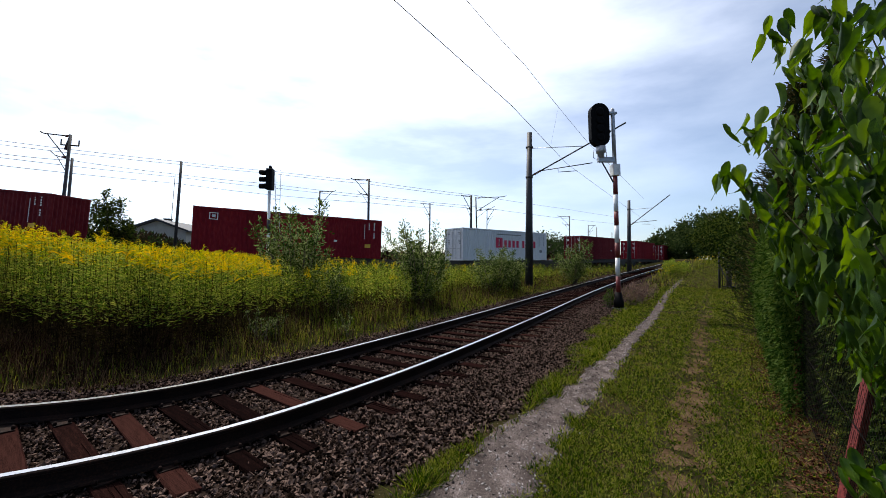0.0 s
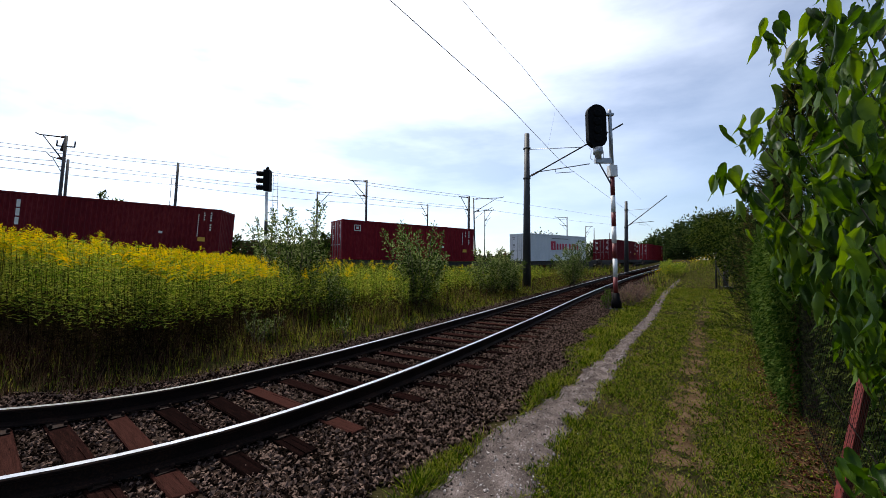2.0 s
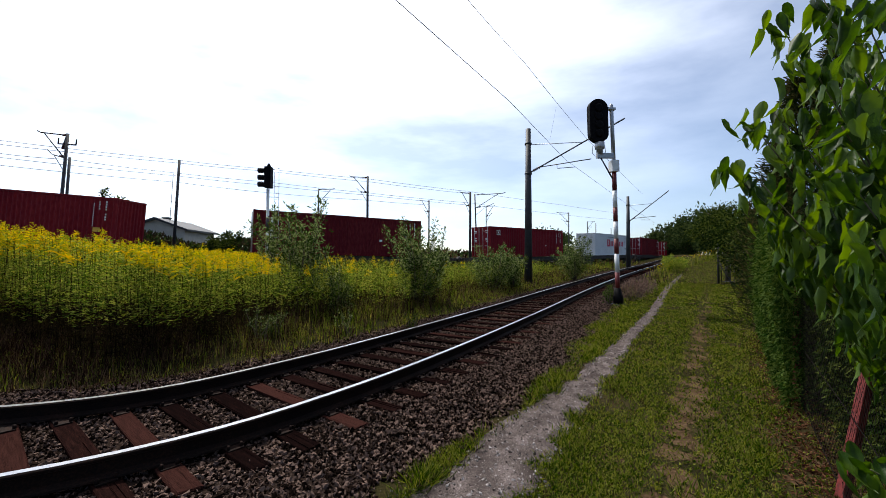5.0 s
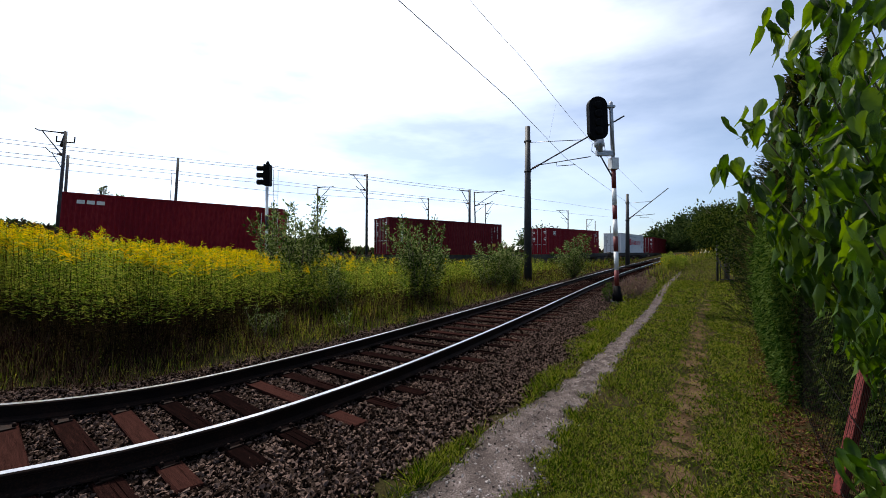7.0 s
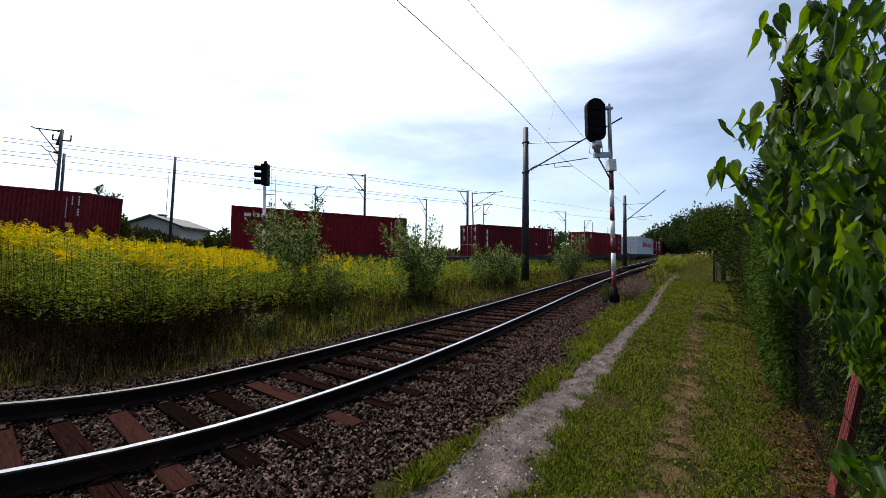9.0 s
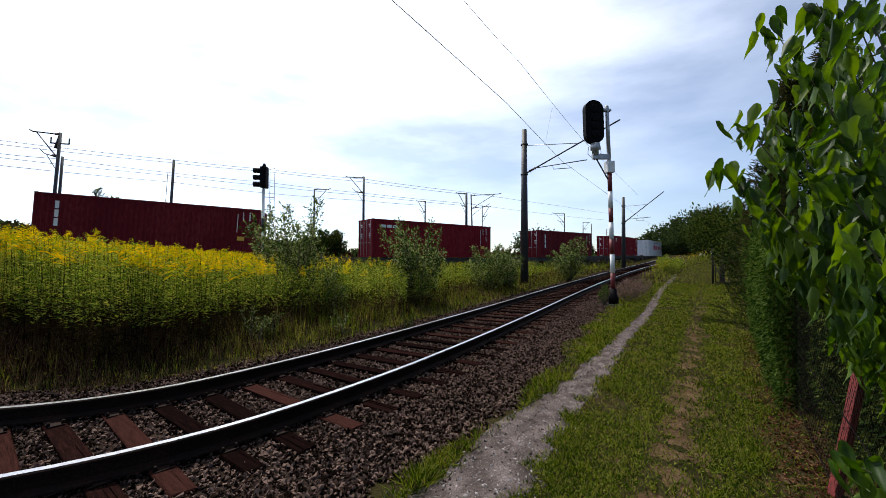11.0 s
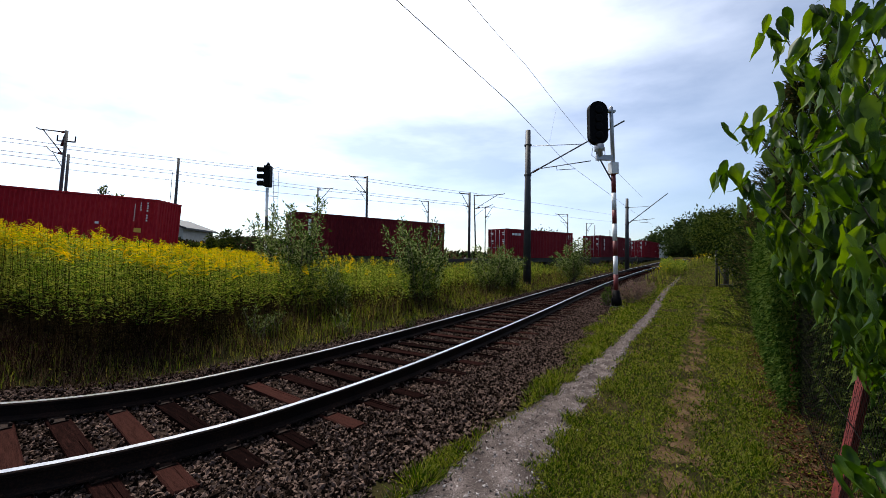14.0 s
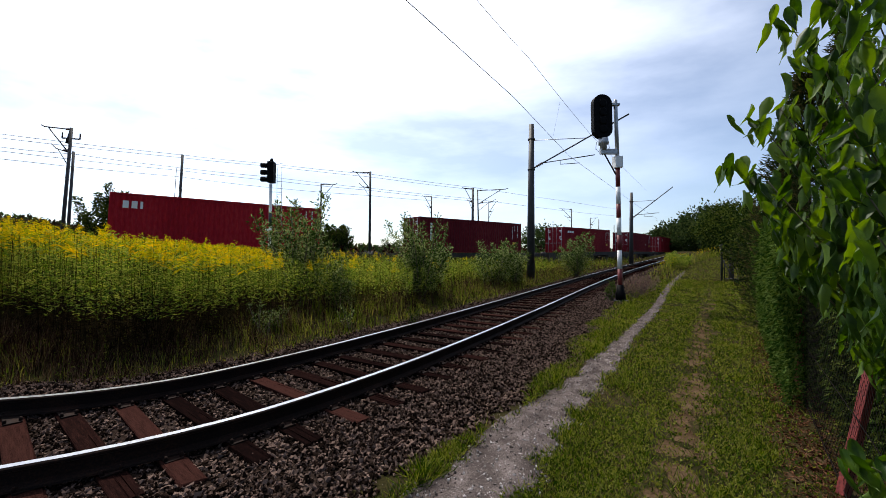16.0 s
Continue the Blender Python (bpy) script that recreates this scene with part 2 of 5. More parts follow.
def tube(bm, pts, radii, sides=8):
    """A round rod through points, closed at both ends."""
    pts = [Vector(p) for p in pts]
    radii = radii if isinstance(radii, (list, tuple)) else [radii] * len(pts)
    rings = []
    for i, p in enumerate(pts):
        d = (pts[min(i + 1, len(pts) - 1)] - pts[max(i - 1, 0)]).normalized()
        a = d.orthogonal().normalized() if abs(d.z) < 0.99 else Vector((1, 0, 0))
        a = (a - d * a.dot(d)).normalized()
        b = d.cross(a)
        rings.append([bm.verts.new(p + radii[i] * (a * math.cos(k * math.tau / sides) + b * math.sin(k * math.tau / sides))) for k in range(sides)])
    for r0, r1 in zip(rings, rings[1:]):
        for k in range(sides):
            f = bm.faces.new((r0[k], r0[(k + 1) % sides], r1[(k + 1) % sides], r1[k]))
            f.smooth = True
    bm.faces.new(rings[0][::-1])
    bm.faces.new(rings[-1])
    return bm


def rods(*items, sides=8):
    bm = bmesh.new()
    for pts, r in items:
        tube(bm, pts, r, sides)
    return bm


def raw(name, verts, faces, mats, index=None, smooth=False):
    me = bpy.data.meshes.new(name)
    verts, faces = np.asarray(verts, float), np.asarray(faces, int)
    me.from_pydata(verts.tolist(), [], faces.tolist())
    for m in (mats if isinstance(mats, (list, tuple)) else [mats]):
        me.materials.append(m)
    if index is not None:
        me.polygons.foreach_set("material_index", np.asarray(index, np.int32))
    if smooth:
        me.polygons.foreach_set("use_smooth", np.ones(len(faces), bool))
    me.update()
    return me


rng = np.random.default_rng(7)


def unit(a):
    return a / np.maximum(np.linalg.norm(a, axis=-1, keepdims=True), 1e-9)


def leaf_quads(P, D, length, width, fold=0.25):
    """Folded pointed leaves: base, two sides, tip, from points P along D."""
    n = len(P)
    side = unit(np.cross(D, rng.normal(size=(n, 3))))
    up = np.cross(side, D)
    L, W = np.broadcast_to(length, n)[:, None], np.broadcast_to(width, n)[:, None]
    mid = P + D * L * 0.45 + up * W * fold
    V = np.stack([P, mid + side * W / 2, P + D * L - up * L * 0.08, mid - side * W / 2], 1).reshape(-1, 3)
    return V, np.arange(n * 4).reshape(-1, 4)


def blades(P, height, width, lean=0.35):
    """Grass blades of two quads each, bent over towards the tip."""
    n = len(P)
    a = rng.uniform(0, math.tau, n)
    H, W = np.broadcast_to(height, n), np.broadcast_to(width, n)
    side = np.stack([np.cos(a), np.sin(a), 0 * a], 1) * (W / 2)[:, None]
    out = np.stack([-np.sin(a), np.cos(a), 0 * a], 1) * (H * rng.uniform(0.05, lean, n))[:, None]
    up = np.zeros((n, 3))
    up[:, 2] = H
    V = np.stack([P - side, P + side, P + up * 0.55 + out * 0.35 + side * 0.8, P + up * 0.55 + out * 0.35 - side * 0.8,
                  P + up + out + side * 0.1, P + up + out - side * 0.1], 1).reshape(-1, 3)
    b = np.arange(n)[:, None] * 6
    return V, np.concatenate([b + [0, 1, 2, 3], b + [3, 2, 4, 5]], 1).reshape(-1, 4)


def join(chunks):
    """Chunks of (verts, faces, material index) into one."""
    vs, fs, ix, k = [], [], [], 0
    for V, F, i in chunks:
        vs.append(V)
        fs.append(F + k)
        ix.append(np.full(len(F), i))
        k += len(V)
    return np.concatenate(vs), np.concatenate(fs), np.concatenate(ix)


def smooth_step(a, b, x):
    t = np.clip((x - a) / (b - a), 0, 1)
    return t * t * (3 - 2 * t)


# ---- the curved track and the lie of the land ----
KNOTS = [-7, -4, -2, 0, 3, 8, 18, 34, 60]
HEADS = np.radians([0, 17, 52, 58.8, 60.6, 61.2, 58.4, 53.9, 46.9])
TS = np.arange(-16, 62, 0.1)
TH = np.interp(TS, KNOTS, HEADS)
TX, TY = np.cumsum(np.cos(TH)) * 0.1, np.cumsum(np.sin(TH)) * 0.1
TX, TY = TX - TX[160] - 0.85, TY - TY[160] + 5.762


def rise(y):
    y = np.asarray(y, float)
    return 0.0008 * np.clip(y - 10, 0, 35) ** 2 + 0.075 * np.clip(y - 45, 0, 17)


def track_at(s, off=0.0, dz=0.0):
    x, y, t = np.interp(s, TS, TX), np.interp(s, TS, TY), np.interp(s, TS, TH)
    return np.array([x - math.sin(t) * off, y + math.cos(t) * off, float(rise(y)) + dz]), t


def lateral(x, y):
    """Signed distance from the track's centre line, positive on the train's side."""
    x, y = np.atleast_1d(np.asarray(x, float)), np.atleast_1d(np.asarray(y, float))
    out = np.empty(len(x))
    px, py, pt = TX[::5], TY[::5], TH[::5]
    for a in range(0, len(x), 20000):
        dx, dy = x[a:a + 20000, None] - px, y[a:a + 20000, None] - py
        i = (dx * dx + dy * dy).argmin(1)
        k = np.arange(len(i))
        out[a:a + 20000] = -np.sin(pt[i]) * dx[k, i] + np.cos(pt[i]) * dy[k, i]
    return out


def land(x, y):
    u = lateral(x, y)
    y = np.atleast_1d(np.asarray(y, float))
    s = smooth_step(2.2, 6.5, u)
    return rise(y) * (1 - s) + (0.12 + 0.3 * smooth_step(7, 18, u)) * s


def land1(x, y):
    return float(land([x], [y])[0])


PATH_LINE = np.array([(-1.2, 0.6), (0.24, 2.7), (0.87, 3.72), (1.8, 4.95), (3.8, 7.95), (6.35, 11.75), (11.2, 19.5), (19, 31)])
PATH_HALF = np.array([0.4, 0.32, 0.26, 0.2, 0.13, 0.13, 0.14, 0.1])
RUT_LINE = np.array([(0.2, 0.8), (1.75, 2.95), (3.2, 5.0), (7.9, 11.85), (15, 22), (24, 35)])


def strip_distance(x, y, line):
    best, at = np.full(len(x), 1e9), np.zeros(len(x))
    for i, (a, b) in enumerate(zip(line[:-1], line[1:])):
        d = b - a
        t = np.clip(((x - a[0]) * d[0] + (y - a[1]) * d[1]) / (d @ d), 0, 1)
        r = np.hypot(x - a[0] - t * d[0], y - a[1] - t * d[1])
        at = np.where(r < best, i + t, at)
        best = np.minimum(best, r)
    return best, at


def on_path(x, y):
    d, at = strip_distance(x, y, PATH_LINE)
    w = np.interp(at, np.arange(len(PATH_HALF)), PATH_HALF)
    wob = 1 + 0.28 * np.sin(at * 23) * np.sin(at * 7.3 + 1) + 0.15 * np.sin(x * 11 + y * 7)
    return d / (w * wob)


# ground: one sheet to the horizon, finer where it is near
rad = np.concatenate([[0.0, 0.02], 0.5 * 1.035 ** np.arange(250)])
rad = rad[rad < 2600]
ang = np.concatenate([np.linspace(-62, 62, 300), np.linspace(64, 296, 60)])
ang = np.radians(90 - ang)
RR, AA = np.meshgrid(rad[1:], ang, indexing="ij")
gx, gy = (RR * np.cos(AA)).ravel() + 0.1, (RR * np.sin(AA)).ravel() - 0.3
gz = land(gx, gy)
gz += 0.03 * np.array([noise.noise((a * 0.9, b * 0.9, 0)) for a, b in zip(gx, gy)]) * (np.hypot(gx, gy) < 60) * (lateral(gx, gy) > 3)
gu = lateral(gx, gy)
gz -= 0.12 * smooth_step(2.0, 1.6, np.abs(gu)) * (np.hypot(gx, gy) < 58)
na = len(ang)
gi = np.arange(len(gx)).reshape(RR.shape)
f = np.stack([gi[:-1], gi[1:], np.roll(gi[1:], -1, 1), np.roll(gi[:-1], -1, 1)], -1).reshape(-1, 4)
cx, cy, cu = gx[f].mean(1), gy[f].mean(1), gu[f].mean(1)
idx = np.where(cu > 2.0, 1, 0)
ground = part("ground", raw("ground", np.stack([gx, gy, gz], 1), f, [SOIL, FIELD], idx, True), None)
tagged(ground, "mown grassy ground with worn earth and a gravel footpath", "ground", kind="structure")

# footpath: a thin ragged layer of gravel on the lawn
V, F = [], []
at = np.linspace(0, len(PATH_LINE) - 1.001, 1100)
k = 9
for i, t in enumerate(at):
    j = int(t)
    c = PATH_LINE[j] * (1 - t + j) + PATH_LINE[j + 1] * (t - j)
    t0, t1 = max(t - 0.4, 0), min(t + 0.4, len(PATH_LINE) - 1)
    d = np.array([np.interp(t1, range(len(PATH_LINE)), PATH_LINE[:, q]) - np.interp(t0, range(len(PATH_LINE)), PATH_LINE[:, q]) for q in (0, 1)])
    d /= np.hypot(*d)
    w = float(np.interp(t, range(len(PATH_HALF)), PATH_HALF))
    for q in range(k):
        r = (q / (k - 1) * 2 - 1)
        ragged = 1.05 + 0.35 * noise.noise((c[0] * 1.6, c[1] * 1.6, r)) + 0.12 * noise.noise((c[0] * 6, c[1] * 6, r))
        x, y = c[0] - d[1] * r * w * ragged, c[1] + d[0] * r * w * ragged
        V.append((x, y, float(rise(y)) + 0.006 + 0.006 * (1 - r * r)))
F = [(i * k + j, i * k + j + 1, (i + 1) * k + j + 1, (i + 1) * k + j) for i in range(len(at) - 1) for j in range(k - 1)]
footpath = part("footpath", raw("footpath", V, F, GRAVEL, None, True), None)
tagged(footpath, "narrow trodden footpath of pale grey gravel", "footpath", kind="structure")

# worn earth along the wheel rut
V, F = [], []
r = random.Random(3)
for i in range(200):
    t = r.random() ** 1.3 * (len(RUT_LINE) - 1.01)
    j = int(t)
    c = RUT_LINE[j] * (1 - t + j) + RUT_LINE[j + 1] * (t - j) + np.array([r.gauss(0, 0.08), r.gauss(0, 0.08)])
    if i % 4 == 0:
        c = np.array([r.uniform(1.2, 9), r.uniform(2.5, 12)])
        if lateral([c[0]], [c[1]])[0] > -2.4:
            continue
    base = len(V)
    R = r.uniform(0.04, 0.12)
    V.append((c[0], c[1], float(rise(c[1])) + 0.003 + i * 0.00002))
    for q in range(16):
        a = math.tau * q / 16
        rr = R * (1 + 0.5 * noise.noise((c[0] * 5 + math.cos(a) * 1.4, c[1] * 5 + math.sin(a) * 1.4, i)))
        V.append((c[0] + math.cos(a) * rr, c[1] + math.sin(a) * rr * 1.6, float(rise(c[1] + math.sin(a) * rr * 1.6)) + 0.002 + i * 0.00002))
        F.append((base, base + 1 + q, base + 1 + (q + 1) % 16, base + 1 + (q + 1) % 16))
me = bpy.data.meshes.new("worn_earth")
me.from_pydata(V, [], [f_[:3] for f_ in F])
me.materials.append(DIRT)
tagged(part("worn_earth", me, None), "bare brown earth worn into the lawn", "bare earth", kind="stuff")

# ---- near railway track ----
def rail_mesh(name, off, s0, s1, step):
    prof = [(-0.065, 0), (0.065, 0), (0.062, 0.014), (0.012, 0.035), (0.012, 0.11), (0.034, 0.122), (0.036, 0.142), (0.026, 0.152),
            (-0.026, 0.152), (-0.036, 0.142), (-0.034, 0.122), (-0.012, 0.11), (-0.012, 0.035), (-0.062, 0.014)]
    ss = np.arange(s0, s1, step)
    V = []
    for s in ss:
        p, t = track_at(s, off, 0.07)
        nx, ny = -math.sin(t), math.cos(t)
        V += [(p[0] + nx * a, p[1] + ny * a, p[2] + b) for a, b in prof]
    k = len(prof)
    F, ix = [], []
    for i in range(len(ss) - 1):
        for j in range(k):
            F.append((i * k + j, i * k + (j + 1) % k, (i + 1) * k + (j + 1) % k, (i + 1) * k + j))
            ix.append(1 if j == 7 else 0)
    me = raw(name, V, F, [RUST, STEEL], ix)
    return me


track = thing("railway_track", Matrix(), "single curved railway track with brown timber sleepers and shiny railheads", "railway track")
for o in (-0.7525, 0.7525):
    part("rail", rail_mesh("rail", o, -9, 60, 0.25), None, track, "rusty rail with a polished running surface")


def sleeper_mesh(seed):
    r = random.Random(seed)
    bm = boxes(((-0.082, -1.3, -0.15), (0.082, 1.3, 0.0)), bevel=0.012)
    crack = r.uniform(-0.05, 0.05)
    for c_ in (crack, -crack * 0.6 + 0.02):
        box(bm, (c_ - 0.003, -1.29, -0.02), (c_ + 0.003, -0.9 + r.random() * 1.2, 0.0015))
    for v in bm.verts:
        v.co += Vector((r.uniform(-1, 1), r.uniform(-1, 1) * 2, r.uniform(-0.6, 0.6))) * 0.009
    return mesh_of("sleeper", bm, SLEEPER)


sleeper_kinds = [sleeper_mesh(i) for i in range(5)]
bm = boxes(((-0.06, -0.15, 0.0), (0.06, 0.15, 0.012)), bevel=0.003)
for a, b in ((-0.05, -0.12), (0.05, -0.12), (-0.05, 0.12), (0.05, 0.12)):
    tube(bm, [(a, b, 0.01), (a, b, 0.035), (a, b, 0.045)], [0.014, 0.014, 0.008], 6)
plate_mesh = mesh_of("tie_plate", bm, RUST)
places, s = [], -7.45
while s < 46:
    places.append(s)
    s += float(np.interp(s, [-3, 0, 4], [0.41, 0.5, 0.6]))
beds = []
for i, s in enumerate(places):
    p, t = track_at(s + 0.02 * math.sin(i * 5.1), 0, 0.058)
    t = max(t, radians(51)) + 0.02 * math.sin(i * 2.7)
    beds.append((p[0], p[1], t))
    ob = part("sleeper", sleeper_kinds[(i * 3) % 5], None, track)
    ob.matrix_basis = Matrix.Translation(p) @ Matrix.Rotation(t, 4, "Z")
    if s < 22:
        for o in (-0.7525, 0.7525):
            q = part("tie_plate", plate_mesh, None, ob)
            q.location = (0, o, 0.0)

# ballast bed: a low bank under the sleepers
ss = np.arange(-12, 60, 0.3)
prof = [(-3.0, -0.08), (-2.25, -0.03), (-1.75, 0.02), (-1.2, 0.03), (-0.5, 0.02), (0, 0.015), (0.5, 0.02), (1.2, 0.03), (1.75, 0.02), (2.2, -0.04), (2.7, -0.1)]
V = []
for s in ss:
    for a, b in prof:
        p, t = track_at(s, a + 0.06 * math.sin(s * 5 + a * 9), b)
        V.append((p[0], p[1], p[2] + 0.012 * noise.noise((s * 3, a * 3, 0))))
k = len(prof)
F = [(i * k + j, i * k + j + 1, (i + 1) * k + j + 1, (i + 1) * k + j) for i in range(len(ss) - 1) for j in range(k - 1)]
part("ballast_bed", raw("ballast_bed", V, F, BALLAST, None, True), None)
tagged(bpy.data.objects["ballast_bed"], "dark brown crushed stone ballast bed", "ballast", kind="structure")

OCTA = np.array([(1, 0, 0), (-1, 0, 0), (0, 1, 0), (0, -1, 0), (0, 0, 1), (0, 0, -1)], float)
OCTA_F = np.array([(0, 2, 4), (2, 1, 4), (1, 3, 4), (3, 0, 4), (2, 0, 5), (1, 2, 5), (3, 1, 5), (0, 3, 5)])


def stones(P, size):
    """Angular stones: octahedra pulled out of shape and turned."""
    n = len(P)
    V = OCTA[None] * rng.uniform(0.6, 1.15, (n, 6, 1)) + rng.normal(0, 0.22, (n, 6, 3))
    V = V * (rng.uniform(0.5, 1.0, (n, 1, 3)) * np.broadcast_to(size, n)[:, None, None] * 0.6)
    q = unit(rng.normal(size=(n, 4)))
    w, x, y, z = q.T
    R = np.stack([1 - 2 * (y * y + z * z), 2 * (x * y - z * w), 2 * (x * z + y * w), 2 * (x * y + z * w), 1 - 2 * (x * x + z * z), 2 * (y * z - x * w),
                  2 * (x * z - y * w), 2 * (y * z + x * w), 1 - 2 * (x * x + y * y)], 1).reshape(n, 3, 3)
    V = np.einsum("nij,nkj->nki", R, V) + P[:, None]
    return V.reshape(-1, 3), (np.arange(n)[:, None, None] * 6 + OCTA_F[None]).reshape(-1, 3)


n = 210000
s = -6 + 40 * rng.random(n) ** 2.2
a = np.where(rng.random(n) < 0.4, rng.uniform(-2.4, -0.95, n), rng.uniform(-2.4, 2.2, n))
x0, y0, t0 = np.interp(s, TS, TX), np.interp(s, TS, TY), np.interp(s, TS, TH)
P = np.stack([x0 - np.sin(t0) * a, y0 + np.cos(t0) * a, 0 * s], 1)
P[:, 2] = rise(P[:, 1]) + np.maximum(np.interp(a, [q[0] for q in prof], [q[1] for q in prof]), np.where(a < 0, 0.004, -1)) + rng.uniform(-0.005, 0.018, n)
clear = on_path(P[:, 0], P[:, 1]) > 1.35
for bx, by, bt in beds:
    along = (P[:, 0] - bx) * math.cos(bt) + (P[:, 1] - by) * math.sin(bt)
    across = -(P[:, 0] - bx) * math.sin(bt) + (P[:, 1] - by) * math.cos(bt)
    clear &= ~((np.abs(along) < 0.075) & (np.abs(across) < 1.27) & (rng.random(n) < 0.965))
P = P[clear]
V, F = stones(P, rng.uniform(0.022, 0.054, len(P)))
part("ballast_stones", raw("ballast_stones", V, F, STONE), None)
tagged(bpy.data.objects["ballast_stones"], "angular brown and grey ballast stones between the sleepers", "ballast stones", kind="stuff")

# loose pebbles on the footpath
n = 110000
P = np.stack([rng.uniform(-1.5, 7, n), 1.6 + 11 * rng.random(n) ** 1.6, np.zeros(n)], 1)
P = P[(on_path(P[:, 0], P[:, 1]) < rng.uniform(0.6, 1.3, len(P)))]
P[:, 2] = land(P[:, 0], P[:, 1]) + 0.011
V, F = stones(P, 0.006 + 0.028 * rng.random(len(P)) ** 3)
part("path_pebbles", raw("path_pebbles", V, F, PEBBLE), None)
tagged(bpy.data.objects["path_pebbles"], "small pale pebbles strewn over the footpath", "pebbles", kind="stuff")

# ---- the freight train's own track ----
RS = np.arange(-120, 160, 0.25)
RH = np.radians(np.interp(RS, [-24, -16, -8, 0, 8, 16, 28, 44, 62], [-16.0, -4.4, 7.2, 19.0, 29.6, 37.0, 41.1, 45.5, 49.9]))
RX, RY = np.cumsum(np.cos(RH)) * 0.25, np.cumsum(np.sin(RH)) * 0.25
i0 = int(np.argmin(np.abs(RS)))
RX, RY = RX - RX[i0] - 14.0, RY - RY[i0] + 24.786
RAILZ = 0.825


def main_at(s, off=1.219):
    x, y, t = np.interp(s, RS, RX), np.interp(s, RS, RY), np.interp(s, RS, RH)
    dip = float(np.interp(s, [-24, -16, -8, 0, 8, 18, 30, 43, 60], [1.66, 0.99, 0.36, -0.09, -0.28, -0.36, -0.22, 0.02, 0.24]))
    return Vector((x - math.sin(t) * off, y + math.cos(t) * off, RAILZ + dip))


def ride(s):
    """Pose on the main line of a vehicle whose middle is at s."""
    a, b = main_at(s - 7.1), main_at(s + 7.1)
    d = b - a
    return Matrix.Translation((a + b) / 2) @ Matrix.Rotation(math.atan2(d.y, d.x), 4, "Z") @ Matrix.Rotation(-math.atan2(d.z, d.xy.length), 4, "Y")


def sweep_main(prof, s0, s1, step, z):
    ss = np.arange(s0, s1, step)
    V = []
    for s in ss:
        for a, b in prof:
            p = main_at(s, 1.219 + a)
            V.append((p.x, p.y, p.z + b))
    k = len(prof)
    F = [(i * k + j, i * k + (j + 1) % k, (i + 1) * k + (j + 1) % k, (i + 1) * k + j) for i in range(len(ss) - 1) for j in range(k)]
    return V, F


main_track = thing("main_line_track", Matrix(), "curving main line track behind the weeds", "railway track")
for o in (-0.7525, 0.7525):
    V, F = sweep_main([(o - 0.065, -0.16), (o + 0.065, -0.16), (o + 0.034, -0.12), (o + 0.034, 0), (o - 0.034, 0), (o - 0.034, -0.12)], -60, 120, 2.0, RAILZ)
    part("rail", raw("rail", V, F, RUST), None, main_track)
V, F = sweep_main([(-5.2, -2.4), (-1.7, -0.19), (1.7, -0.19), (5.2, -2.4)], -80, 140, 2.0, RAILZ)
part("main_line_ballast", raw("main_line_ballast", V, F, BALLAST), None)
tagged(bpy.data.objects["main_line_ballast"], "low brown ballast bank of the main line", "ballast", kind="structure")
V = []
mainsl = mesh_of("sleeper", boxes(((-0.13, -1.3, -0.2), (0.13, 1.3, -0.15)), bevel=0.01), CONCRETE)
for s in np.arange(22, 74, 0.65):
    q = part("sleeper", mainsl, None, main_track)
    t = float(np.interp(s, RS, RH))
    q.matrix_basis = Matrix.Translation(main_at(s)) @ Matrix.Rotation(t, 4, "Z")

# ---- containers and wagons ----
CL, CW, CH = 12.192, 2.438, 2.896


def corrugated(length, height, depth=0.036, pitch=0.278):
    """A pressed steel wall in the xz plane, outward -y, centred, foot at z 0."""
    n = int(length / pitch)
    p = length / n
    xs = []
    for i in range(n):
        x = -length / 2 + i * p
        xs += [(x, 0), (x + 0.25 * p, 0), (x + 0.5 * p, depth), (x + 0.75 * p, depth)]
    xs.append((length / 2, 0))
    V = [(x, y, z) for x, y in xs for z in (0, height)]
    F = [(2 * i, 2 * i + 2, 2 * i + 3, 2 * i + 1) for i in range(len(xs) - 1)]
    return V, F


def shift(VF, m):
    V, F = VF
    return [tuple(m @ Vector(v)) for v in V], F


